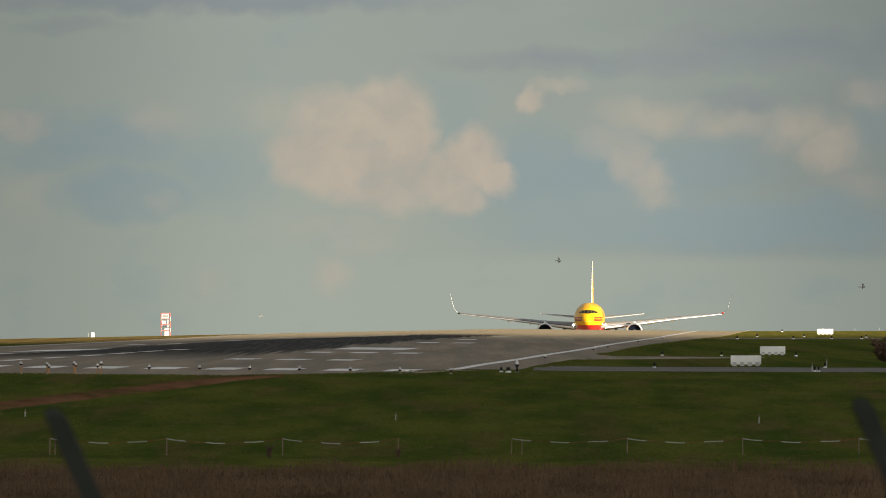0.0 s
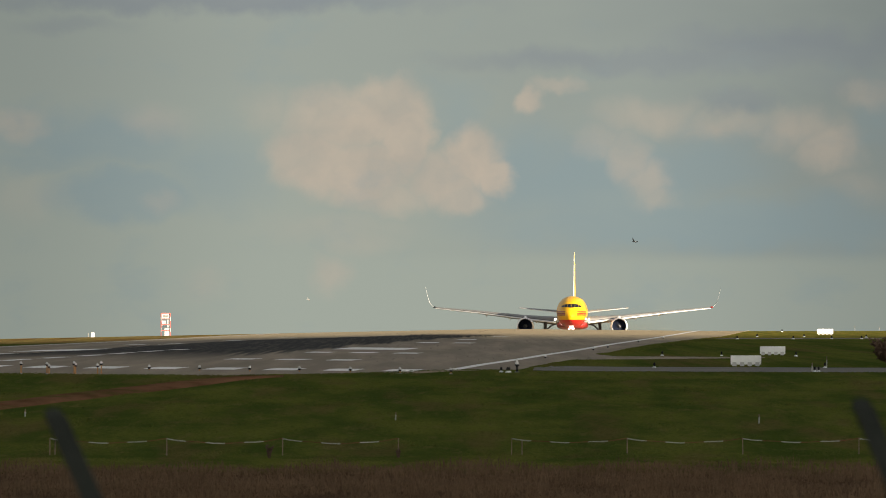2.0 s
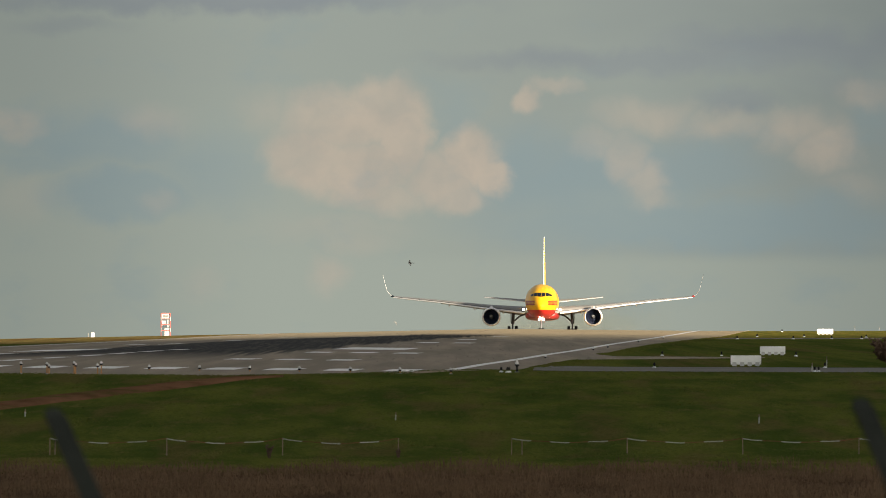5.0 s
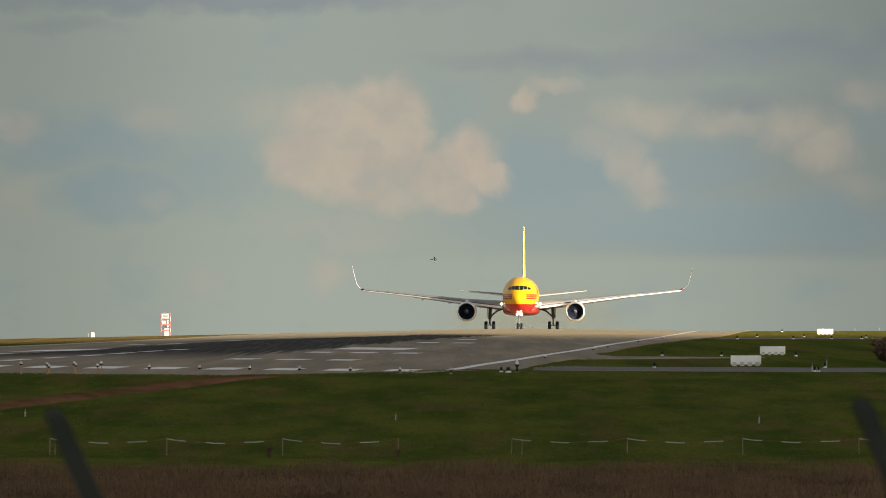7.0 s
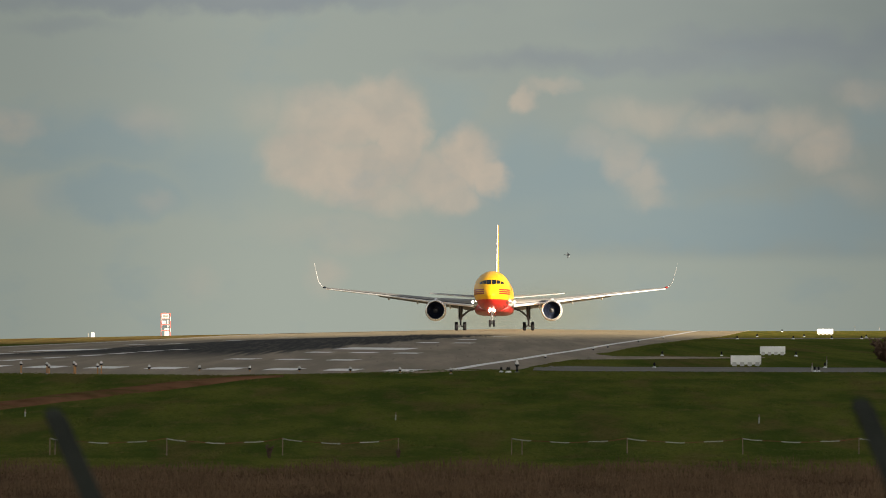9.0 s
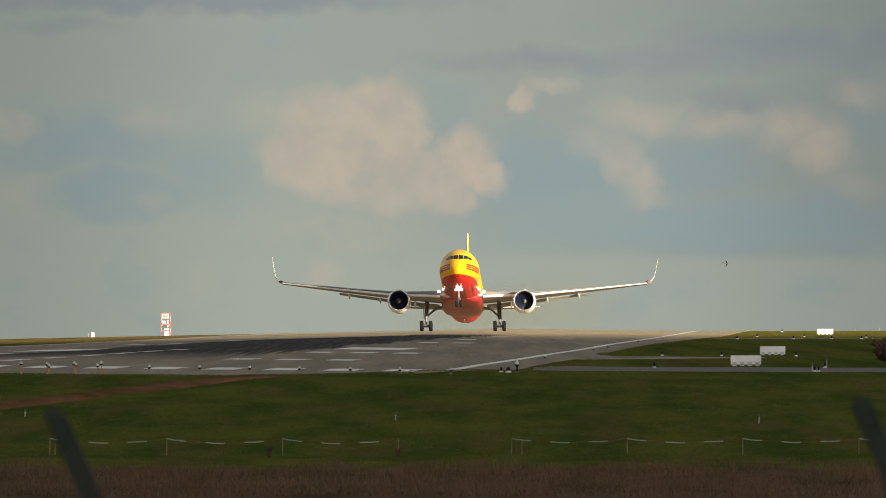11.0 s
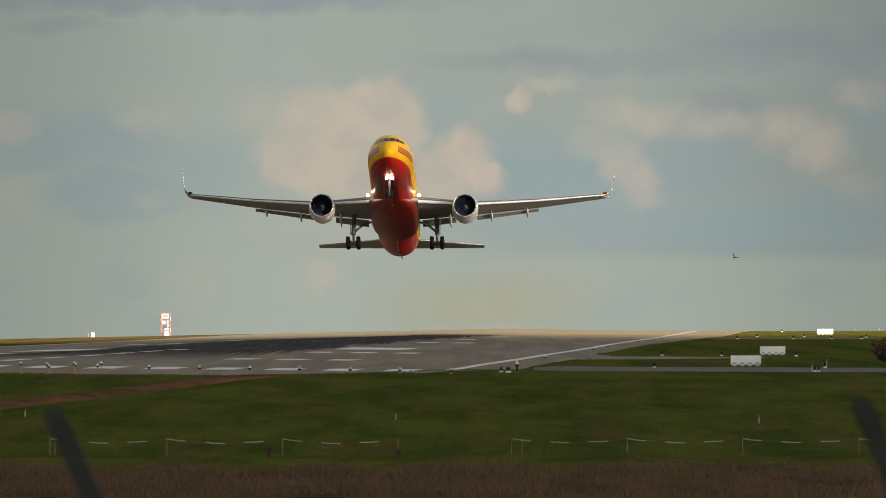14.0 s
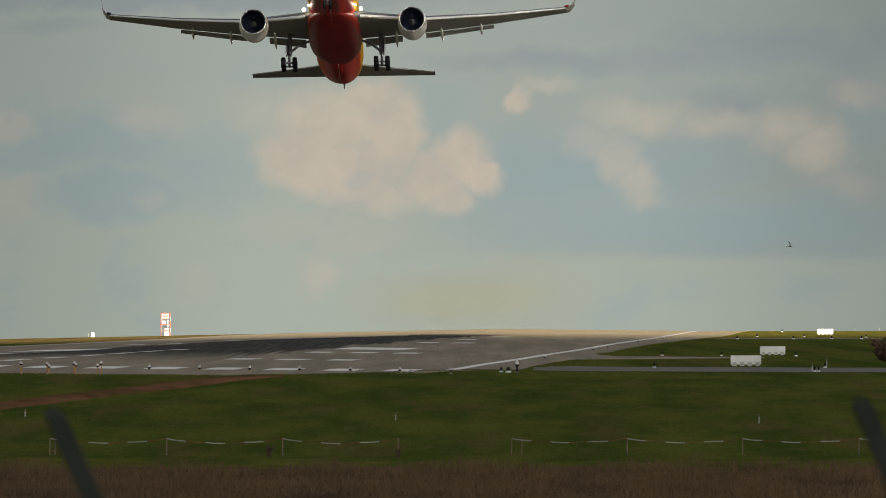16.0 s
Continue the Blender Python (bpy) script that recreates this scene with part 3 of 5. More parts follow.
def build_shading_cloud():
    """The cloud between the sun and the near half of the airfield, out of view."""
    bm = bmesh.new()
    base = 640.0
    shift = Vector((SUN_FROM.x, SUN_FROM.y)) * (base - 5.0) / SUN_FROM.z
    nx, ny = 36, 60
    top, low = [], []
    for j in range(ny + 1):
        rt, rl = [], []
        for i in range(nx + 1):
            fx, fy = i / nx, j / ny
            x = -900 + 1900 * fx
            y = -900 + (1797 + 900) * fy
            y += 10 * noise.noise((x * 0.004, y * 0.004, 2.0)) * fy
            rim = min(fx, 1 - fx, fy, 1 - fy)
            thick = min(1.0, rim * 9) ** 0.5 * (70 + 50 * noise.noise((x * 0.006, y * 0.006, 0)))
            rt.append(bm.verts.new((x + shift.x, y + shift.y, base + thick)))
            rl.append(bm.verts.new((x + shift.x, y + shift.y, base - 1 - thick * 0.15)))
        top.append(rt)
        low.append(rl)
    for j in range(ny):
        for i in range(nx):
            bm.faces.new((top[j][i], top[j][i + 1], top[j + 1][i + 1], top[j + 1][i]))
            bm.faces.new((low[j][i], low[j + 1][i], low[j + 1][i + 1], low[j][i + 1]))
    tagged(link("cloud", bm, CLOUDWHITE, True), "broad white cloud that shades the near airfield", "cloud", kind="structure")


build_shading_cloud()


# ---- the cargo airliner ----
# Local space: nose to -y, z up, origin on the ground between the main wheels; station = y + 27.3.
BODY = ((0.0, 0.06, 4.02, 0.06), (0.25, 0.50, 4.03, 0.48), (0.7, 0.86, 4.08, 0.86), (1.3, 1.20, 4.17, 1.22), (2.2, 1.60, 4.30, 1.66),
        (3.3, 1.95, 4.45, 2.08), (4.6, 2.22, 4.58, 2.40), (6.2, 2.42, 4.69, 2.62), (8.0, 2.51, 4.75, 2.70), (20.0, 2.515, 4.75, 2.705),
        (33.0, 2.515, 4.76, 2.70), (37.0, 2.49, 4.77, 2.70), (41.0, 2.39, 4.72, 2.57), (45.0, 2.12, 4.90, 2.20), (49.0, 1.65, 5.32, 1.60),
        (52.0, 1.14, 5.68, 1.08), (53.4, 0.72, 5.82, 0.66), (53.9, 0.24, 5.86, 0.24))


def body_at(s):
    """Half-width, middle height and half-height of the body at a station."""
    st = [b[0] for b in BODY]
    return tuple(float(np.interp(s, st, [b[k] for b in BODY])) for k in (1, 2, 3))


def body_point(s, a, out=0.0):
    """A point of the skin at station s and angle a (radians from straight up, towards +x)."""
    w, zc, h = body_at(s)
    return Vector(((w + out) * math.sin(a), s - 27.3, zc + (h + out) * math.cos(a)))


def skin_front(x, z):
    """The point of the nose's skin at x, z, seen from ahead, a little proud."""
    s0, s1 = 0.0, 9.0
    for _ in range(30):
        s = (s0 + s1) / 2
        w, zc, h = body_at(s)
        if (x / w) ** 2 + ((z - zc) / h) ** 2 > 1.0:
            s0 = s
        else:
            s1 = s
    return Vector((x, s1 - 27.3 - 0.05, z))


def airfoil(le, chord, x, z, thick, twist=0.0, n=9):
    """A closed wing section at side offset x: leading edge at station le."""
    pts = []
    half = [0.5 * (1 - math.cos(math.pi * i / n)) for i in range(n + 1)]

    def t(c):
        return 5 * thick * (0.2969 * c ** 0.5 - 0.1260 * c - 0.3516 * c ** 2 + 0.2843 * c ** 3 - 0.1030 * c ** 4)
    for c in half[::-1]:
        pts.append((c, t(c) + 0.02 * math.sin(math.pi * c)))
    for c in half[1:-1]:
        pts.append((c, -t(c) * 0.85 + 0.02 * math.sin(math.pi * c)))
    k = math.tan(radians(twist))
    return [Vector((x, le - 27.3 + c * chord, z + h * chord - c * chord * k)) for c, h in pts]


WING_X = (1.8, 8.5, 16.0, 23.4)
WING_LE = (18.9, 23.8, 29.3, 34.7)
WING_CHORD = (10.2, 6.2, 4.1, 2.2)
WING_Z = (3.10, 3.86, 4.77, 5.52)
WING_T = (0.135, 0.115, 0.105, 0.10)


def wing_at(x):
    return tuple(float(np.interp(x, WING_X, k)) for k in (WING_LE, WING_CHORD, WING_Z, WING_T))


def wing_twist(x):
    """The washout: the outer wing carries its trailing edge higher."""
    return float(np.interp(x, WING_X, (-0.2, -0.3, -0.1, 0.2)))


def wing_section(x, side, pivot):
    le, ch, z, th = wing_at(x)
    return [Vector((side * p.x, p.y, p.z)) - pivot for p in airfoil(le, ch, x, z, th, wing_twist(x))]


def wing_piece(side, x0, x1, pivot, steps=5):
    bm = bmesh.new()
    rings = [wing_section(x0 + (x1 - x0) * i / steps, side, pivot) for i in range(steps + 1)]
    return loft(bm, rings)


def small_foil(side, x0, x1, pivot, at, size, dz, droop, steps=3, thick=0.10):
    """A slat or flap: a small section along the wing from x0 to x1, starting at the share `at` of the chord."""
    bm = bmesh.new()
    rings = []
    for i in range(steps + 1):
        x = x0 + (x1 - x0) * i / steps
        le, ch, z, th = wing_at(x)
        foil = airfoil(le + at * ch, size * ch, x, z + dz * ch - max(0.0, at) * ch * math.tan(radians(wing_twist(x))), thick, droop, 6)
        rings.append([Vector((side * p.x, p.y, p.z)) - pivot for p in foil])
    return loft(bm, rings)


def cuff(side, x0, x1, pivot, rise, share, back, steps=4):
    """A rounded nose along the front of the wing: the extended slat, or the fixed edge behind and above it."""
    rings = []
    for i in range(steps + 1):
        x = x0 + (x1 - x0) * i / steps
        le, ch, z, th = wing_at(x)
        h = float(np.interp(x, (2.75, 8.5, 16.0, 23.4), (0.34, 0.29, 0.21, 0.15)))
        c = Vector((side * x, le - 27.3 + back, z - 0.02 + rise * h)) - pivot
        h *= share
        rings.append([c + Vector((0, -1.25 * h * math.cos(a), h * math.sin(a) - 0.25 * h * math.cos(a))) for a in [k * math.tau / 14 for k in range(14)]])
    return loft(bmesh.new(), rings)


def fairing(side, x, pivot):
    """A flap-track fairing: a slim pod under the rear of the wing."""
    bm = bmesh.new()
    le, ch, z, th = wing_at(x)
    y0 = le - 27.3 + 0.55 * ch
    length = 0.62 * ch + 0.9
    prof = ((0, 0.02), (0.15, 0.10), (0.4, 0.15), (0.7, 0.13), (0.9, 0.08), (1.0, 0.02))
    rings = []
    for f, r in prof:
        c = Vector((side * x, y0 + f * length, z - 0.04 * ch - 0.10 - 0.22 * f * f)) - pivot
        rings.append([c + Vector((r * math.cos(a), 0, 1.5 * r * math.sin(a))) for a in [i * math.tau / 10 for i in range(10)]])
    return loft(bm, rings)


def build_engine(plane, side):
    cx, cz, y0 = side * 7.92, 2.42, -8.5
    c = (cx, y0, cz)
    bm = lathe(bmesh.new(), ((0.28, 1.36), (0.7, 1.42), (1.6, 1.47), (2.6, 1.43), (3.6, 1.28), (4.3, 1.10), (4.32, 1.00), (3.0, 0.95), (1.2, 1.16), (0.5, 1.14), (0.28, 1.20)), c, n=40)
    engine = part("engine", bm, WHITE, plane, "white turbofan engine pod under the wing", True)
    part("inlet_lip", lathe(bmesh.new(), ((0.28, 1.36), (0.1, 1.33), (0.0, 1.26), (0.06, 1.20), (0.28, 1.17)), c, n=40), SILVER, engine, "polished metal inlet ring", True)
    part("inlet_duct", lathe(bmesh.new(), ((0.25, 1.168), (0.6, 1.13), (1.3, 1.12), (1.6, 1.12), (1.62, 0.02)), c, n=36), DARK, engine, "dark inlet duct")
    part("core_nozzle", lathe(bmesh.new(), ((3.2, 0.92), (4.3, 0.78), (5.2, 0.60), (5.25, 0.45), (5.9, 0.06)), c, n=28), STEEL, engine, "bare metal exhaust cone", True)
    bm = bmesh.new()
    for k in range(26):
        a = k * math.tau / 26
        rings = []
        for r, tw in ((0.34, 28), (0.75, 48), (1.10, 62)):
            ring = []
            for q, h in ((-0.16, 0.012), (0.16, 0.012), (0.16, -0.012), (-0.16, -0.012)):
                w = radians(tw)
                u = q * math.sin(w) + h * math.cos(w)
                d = q * math.cos(w) - h * math.sin(w)
                ring.append(Vector((r * math.cos(a) - u * math.sin(a), d, r * math.sin(a) + u * math.cos(a))))
            rings.append(ring)
        loft(bm, rings)
    me = bpy.data.meshes.new("fan")
    bm.to_mesh(me)
    bm.free()
    me.materials.append(DARK)
    fan = new("fan", me)
    fan.parent = plane
    fan.location = (cx, y0 + 1.25, cz)
    fan["label"] = "dark turbofan blades"
    part("spinner", lathe(bmesh.new(), ((-0.55, 0.02), (-0.4, 0.14), (-0.15, 0.27), (0.15, 0.36)), (0, 0, 0), n=20), STEEL, fan, "grey conical spinner", True)
    bm = bmesh.new()
    tube(bm, (0.18, -0.30, 0.04), (0.02, -0.44, 0.15), 0.09, 0.09, 6)
    tube(bm, (0.02, -0.44, 0.15), (-0.12, -0.42, 0.04), 0.09, 0.06, 6)
    part("spinner_swirl", bm, WINGLET, fan, "white painted swirl")
    le, ch, z, th = wing_at(7.92)
    rings = []
    for y, lo, hi, w in ((y0 + 0.9, cz + 1.40, cz + 1.46, 0.05), (y0 + 2.4, cz + 1.30, cz + 1.72, 0.20), (y0 + 4.4, cz + 0.9, z + 0.1, 0.24), (y0 + 7.5, cz + 0.7, z - 0.1, 0.20), (y0 + 9.6, z - 0.6, z - 0.3, 0.05)):
        rings.append([Vector((cx - w, y, lo)), Vector((cx + w, y, lo)), Vector((cx + w, y, hi)), Vector((cx - w, y, hi))])
    part("pylon", loft(bmesh.new(), rings), WHITE, engine, "grey engine pylon")
    return fan


def wheel(parent, x, y, z, r, w):
    prof = ((-w / 2, r * 0.62), (-w / 2, r * 0.86), (-w * 0.36, r * 0.97), (0, r), (w * 0.36, r * 0.97), (w / 2, r * 0.86), (w / 2, r * 0.62))
    part("tyre", lathe(bmesh.new(), prof, (x, y, z), "X", 24), RUBBER, parent, "", True)
    rim = ((-w * 0.42, 0.02), (-w * 0.42, r * 0.3), (-w * 0.3, r * 0.5), (-w * 0.46, r * 0.63), (w * 0.46, r * 0.63), (w * 0.3, r * 0.5), (w * 0.42, r * 0.3), (w * 0.42, 0.02))
    part("rim", lathe(bmesh.new(), rim, (x, y, z), "X", 20), STEEL, parent, "grey metal wheel rim", True)


def build_main_gear(plane, side):
    x = side * 4.65
    bm = bmesh.new()
    tube(bm, (x, 0.0, 0.62), (x, 0.0, 1.6), 0.13, 0.13, 14)
    tube(bm, (x, 0.0, 1.5), (x - side * 0.1, 0.1, 4.0), 0.25, 0.25, 14)
    tube(bm, (x, -0.85, 0.6), (x, 0.85, 0.6), 0.13, 0.13, 10)
    for y in (-0.72, 0.72):
        tube(bm, (x - 0.75, y, 0.58), (x + 0.75, y, 0.58), 0.09, 0.09, 10)
    gear = part("main_gear", bm, STEEL, plane, "grey main landing gear leg with a four-wheel bogie", True)
    for y in (-0.72, 0.72):
        for q in (-0.57, 0.57):
            wheel(gear, x + q, y, 0.58, 0.58, 0.44)
    bm = bmesh.new()
    tube(bm, (x, 0.05, 1.75), (x - side * 1.1, 0.1, 2.7), 0.13, 0.13, 8)
    tube(bm, (x - side * 1.1, 0.1, 2.7), (x - side * 2.0, 0.1, 3.0), 0.13, 0.13, 8)
    tube(bm, (x, -0.1, 2.2), (x, -1.9, 3.3), 0.08, 0.08, 8)
    part("side_brace", bm, STEEL, gear, "folding side brace", True)
    part("gear_door", box(bmesh.new(), x + side * 0.28, x + side * 0.34, -0.75, 0.75, 1.6, 3.4, 0.02), WING, gear, "grey gear door")
    part("torque_link", tube(tube(bmesh.new(), (x, 0.15, 1.55), (x, 0.55, 1.15), 0.06, 0.05, 6), (x, 0.55, 1.15), (x, 0.12, 0.75), 0.05, 0.05, 6), STEEL, gear)
    return gear


def build_nose_gear(plane):
    y = -22.5
    bm = bmesh.new()
    tube(bm, (0, y, 0.46), (0, y, 1.4), 0.09, 0.09, 12)
    tube(bm, (0, y, 1.3), (0, y + 0.15, 2.5), 0.15, 0.15, 12)
    tube(bm, (-0.36, y, 0.46), (0.36, y, 0.46), 0.06, 0.06, 8)
    tube(bm, (0, y - 0.05, 1.35), (0, y + 1.5, 2.3), 0.07, 0.07, 8)
    gear = part("nose_gear", bm, STEEL, plane, "grey nose landing gear with two wheels", True)
    for q in (-0.28, 0.28):
        wheel(gear, q, y, 0.46, 0.46, 0.30)
    for s in (-1, 1):
        part("gear_door", box(bmesh.new(), s * 0.5 - 0.02, s * 0.5 + 0.02, y - 0.9, y + 1.0, 1.65, 2.3, 0.015), REDPAINT, gear, "small red gear door")
    for q, z in ((-0.32, 2.16), (0.32, 2.16), (-0.13, 2.34), (0.13, 2.34)):
        bm = bmesh.new()
        bmesh.ops.create_uvsphere(bm, u_segments=14, v_segments=8, radius=0.185, matrix=Matrix.Translation((q, y - 0.52, z)))
        part("taxi_light", bm, GLOW, gear, "lit landing lamp on the nose gear", True)


STANCE = 0.17


def build_airliner():
    plane = new("cargo_airliner")
    tagged(plane, "yellow and red twin-engine cargo airliner with white winglets, taking off", "airplane")
    # body
    bm = bmesh.new()
    st = sorted({0.0, 0.1, 0.25, 0.45, 0.7, 1.0, 1.3, 1.7, 2.2, 2.7, 3.3, 3.9, 4.6, 5.4, 6.2, 7.0, 8.0, *np.arange(10, 34, 2.0).tolist(), *np.arange(34, 53.5, 1.0).tolist(), 53.9})
    n = 48
    loft(bm, [[body_point(s, i * math.tau / n) for i in range(n)] for s in st])
    body = part("fuselage", bm, LIVERY, plane, "glossy yellow fuselage with a red belly and red nose stripes", True)
    # cockpit panes
    for side in (-1, 1):
        for x0, x1, lo0, lo1, hi0, hi1 in ((0.04, 0.62, 5.50, 5.57, 6.14, 6.13), (0.68, 1.16, 5.58, 5.60, 6.12, 6.03), (1.22, 1.64, 5.59, 5.57, 6.00, 5.80)):
            rows = []
            for k in range(6):
                f = k / 5
                x = x0 + (x1 - x0) * f
                lo, hi = lo0 + (lo1 - lo0) * f, hi0 + (hi1 - hi0) * f
                rows.append([skin_front(side * x, lo + (hi - lo) * g / 4) for g in range(5)])
            part("cockpit_window", loft(bmesh.new(), rows, caps=False, closed=False), GLASS, body, "dark cockpit window pane", True)
    # belly fairing
    rings = []
    for s, w, top, low in ((15.5, 1.0, 2.5, 2.12), (17.5, 1.95, 3.0, 1.96), (19.5, 2.45, 3.4, 1.86), (22, 2.65, 3.5, 1.80), (28, 2.65, 3.4, 1.80), (31, 2.4, 3.1, 1.88), (33.5, 1.7, 2.7, 2.0), (35.5, 0.6, 2.3, 2.15)):
        ring = []
        for i in range(24):
            a = i * math.tau / 24
            ca, sa = math.cos(a), math.sin(a)
            ring.append(Vector((w * math.copysign(abs(sa) ** 0.6, sa), s - 27.3, (top + low) / 2 + (top - low) / 2 * math.copysign(abs(ca) ** 0.7, ca))))
        rings.append(ring)
    part("belly_fairing", loft(bmesh.new(), rings), REDPAINT, plane, "glossy red wing-to-body fairing", True)
    # belly fittings: blade aerials, keel seam and the flat access panels
    for y, h in ((-14.0, 0.34), (-10.6, 0.26), (7.6, 0.30), (11.5, 0.34)):
        low = min(body_point(y + 27.3, i * math.tau / 48).z for i in range(48))
        rings = [[Vector((q * w, y + d, z)) for q, d in ((0, 0.0), (1, 0.15), (0, 0.5), (-1, 0.15))] for w, z in ((0.04, low + 0.03), (0.02, low - h))]
        part("blade_aerial", loft(bmesh.new(), rings), WINGLET, plane, "pale blade aerial")
    for s0, s1 in ((7.0, 15.6), (35.6, 51.0)):
        rows = [[body_point(s0 + (s1 - s0) * i / 12, math.pi + q, 0.012) for q in (-0.022, 0.0, 0.022)] for i in range(13)]
        part("keel_seam", loft(bmesh.new(), rows, caps=False, closed=False), SEAM, plane, "pale rubbed seam along the belly")
    rings = [[body_point(q, i * math.tau / 32, 0.015) for i in range(32)] for q in (52.4, 52.9, 53.4, 53.75)]
    part("tail_cone", loft(bmesh.new(), rings), WINGLET, plane, "bare grey tail cone", True)
    # tail
    rings = []
    for le, ch, z, th in ((41.0, 11.2, 6.6, 0.032), (44.2, 8.6, 9.4, 0.032), (48.0, 6.0, 12.6, 0.032), (51.0, 4.0, 14.98, 0.032)):
        rings.append([Vector((p.z, p.y, z)) for p in airfoil(le, ch, 0, 0, th, 0)])
    fin = part("fin", loft(bmesh.new(), [[Vector((p.x - 0.0, p.y, p.z)) for p in r] for r in rings]), YELLOW, plane, "yellow tail fin", True)
    rings = []
    for le, z in ((40.95, 6.6), (44.15, 9.4), (47.95, 12.6), (50.95, 15.0)):
        rings.append([Vector((q * 0.15 * (24.0 - z) / 18.0, le - 27.3 + d, z)) for q, d in ((0, -0.10), (1, 0.12), (1, 0.5), (-1, 0.5), (-1, 0.12))])
    part("fin_leading_edge", loft(bmesh.new(), rings), WHITE, fin, "bright pale leading edge")
    for side in (-1, 1):
        rings = []
        for x, le, ch, z in ((0.6, 44.0, 6.4, 4.58), (4.5, 47.3, 4.2, 4.98), (9.3, 51.2, 2.0, 5.50)):
            rings.append([Vector((side * p.x, p.y, p.z)) for p in airfoil(le, ch, x, z, 0.065, -2.6)])
        tp = part("tailplane", loft(bmesh.new(), rings), WING, plane, "grey tailplane", True)
        rings = []
        for x, le, z in ((1.5, 44.76, 4.65), (4.5, 47.3, 4.98), (9.3, 51.2, 5.50)):
            rings.append([Vector((side * x, le - 27.3 + d, z + h)) for d, h in ((-0.05, 0.0), (0.12, 0.07), (0.12, -0.06))])
        part("leading_edge", loft(bmesh.new(), rings), WHITE, tp, "bright pale leading edge")
    bm = bmesh.new()
    tube(bm, (0, 25.6, 5.1), (0, 26.1, 4.35), 0.12, 0.06, 6)
    part("tail_skid", bm, STEEL, plane, "small drain mast")
    # wings in three rigid lengths, the outer two lift as the wing loads up
    moving = {}
    for side in (-1, 1):
        zero = Vector((0, 0, 0))
        inner = part("inner_wing", wing_piece(side, WING_X[0], WING_X[1], zero), WING, plane, "grey inner wing", True)
        part("slat", cuff(side, 2.75, 8.45, zero, -0.42, 0.58, 0.05), SLAT, inner, "bare metal leading-edge slat", True)
        part("leading_edge", cuff(side, 2.75, 8.45, zero, 0.55, 0.36, 0.45), SLAT, inner, "bright fixed leading edge", True)
        # a solid dark strip stands in for the shade in the slot
        part("slat_gap_shade", cuff(side, 2.75, 8.45, zero, 0.17, 0.20, 0.0), STEEL, inner, "dark strip for the shade in the gap above the slat")
        part("flap", small_foil(side, 3.0, 6.7, zero, 0.93, 0.165, -0.026, 16), WING, inner, "lowered grey flap", True)
        part("flap_track_fairing", fairing(side, 6.1, zero), WHITE, inner, "", True)
        for k, (name, x0, x1) in enumerate((("middle_wing", 8.5, 16.0), ("outer_wing", 16.0, 23.4))):
            le, ch, z, th = wing_at(x0)
            pivot = Vector((side * x0, le - 27.3 + 0.4 * ch, z))
            piece = part(name, wing_piece(side, x0, x1, pivot), WING, plane, "grey " + name.replace("_", " "), True)
            piece.location = pivot
            moving[(side, k)] = (piece, pivot)
            part("slat", cuff(side, x0 + 0.01, x1 - 0.01, pivot, -0.42, 0.58, 0.05), SLAT, piece, "bare metal leading-edge slat", True)
            part("leading_edge", cuff(side, x0 + 0.01, x1 - 0.01, pivot, 0.55, 0.36, 0.45), SLAT, piece, "bright fixed leading edge", True)
            # the same dark strip in place of the slot's shade
            part("slat_gap_shade", cuff(side, x0 + 0.01, x1 - 0.01, pivot, 0.17, 0.20, 0.0), STEEL, piece, "dark strip for the shade in the gap above the slat")
            if k == 0:
                part("flap", small_foil(side, 9.0, 15.9, pivot, 0.94, 0.175, -0.026, 15), WING, piece, "lowered grey flap", True)
                for x in (10.6, 14.6):
                    part("flap_track_fairing", fairing(side, x, pivot), WHITE, piece, "", True)
            else:
                rings = []
                for x, le2, c2, z2, cant in ((23.3, 34.65, 2.7, 5.59, 10), (23.9, 35.2, 2.4, 5.78, 38), (24.4, 35.8, 2.05, 6.4, 66), (24.75, 36.9, 1.5, 7.6, 77), (25.1, 38.2, 0.8, 9.05, 79)):
                    ring = []
                    for p in airfoil(le2, c2, 0, 0, 0.027, 0, 6):
                        u = radians(cant)
                        ring.append(Vector((side * (x - p.z * math.sin(u)), p.y, z2 + p.z * math.cos(u))) - pivot)
                    rings.append(ring)
                part("winglet", loft(bmesh.new(), rings), WINGTIP, piece, "tall upswept pale grey winglet", True)
                bm = bmesh.new()
                bmesh.ops.create_uvsphere(bm, u_segments=10, v_segments=6, radius=0.16, matrix=Matrix.Translation(Vector((side * 23.5, 34.75 - 27.3, 5.62)) - pivot) @ Matrix.Diagonal((1.6, 1.0, 0.9, 1)))
                part("tip_light", bm, REDPAINT if side > 0 else GLASS, piece, "red tip lamp" if side > 0 else "dark tip lamp", True)
    fans = [build_engine(plane, side) for side in (-1, 1)]
    legs = []
    for side in (-1, 1):
        legs.append(build_main_gear(plane, side))
        for x, y, z, r in ((2.84, -8.55, 3.52, 0.19), (2.34, -9.9, 3.60, 0.09)):
            bm = bmesh.new()
            bmesh.ops.create_uvsphere(bm, u_segments=14, v_segments=8, radius=r, matrix=Matrix.Translation((side * x, y, z)))
            part("landing_light", bm, GLOW, plane, "lit landing lamp in the wing root", True)
    build_nose_gear(plane)
    # the body and wings stand this much higher on their legs
    for ob in plane.children:
        if not ob.name.startswith(("main_gear", "nose_gear")):
            ob.location.z += STANCE
    for piece, pivot in moving.values():
        pivot.z += STANCE
    return plane, moving, fans, legs


airliner, wing_pieces, fans, gear_legs = build_airliner()


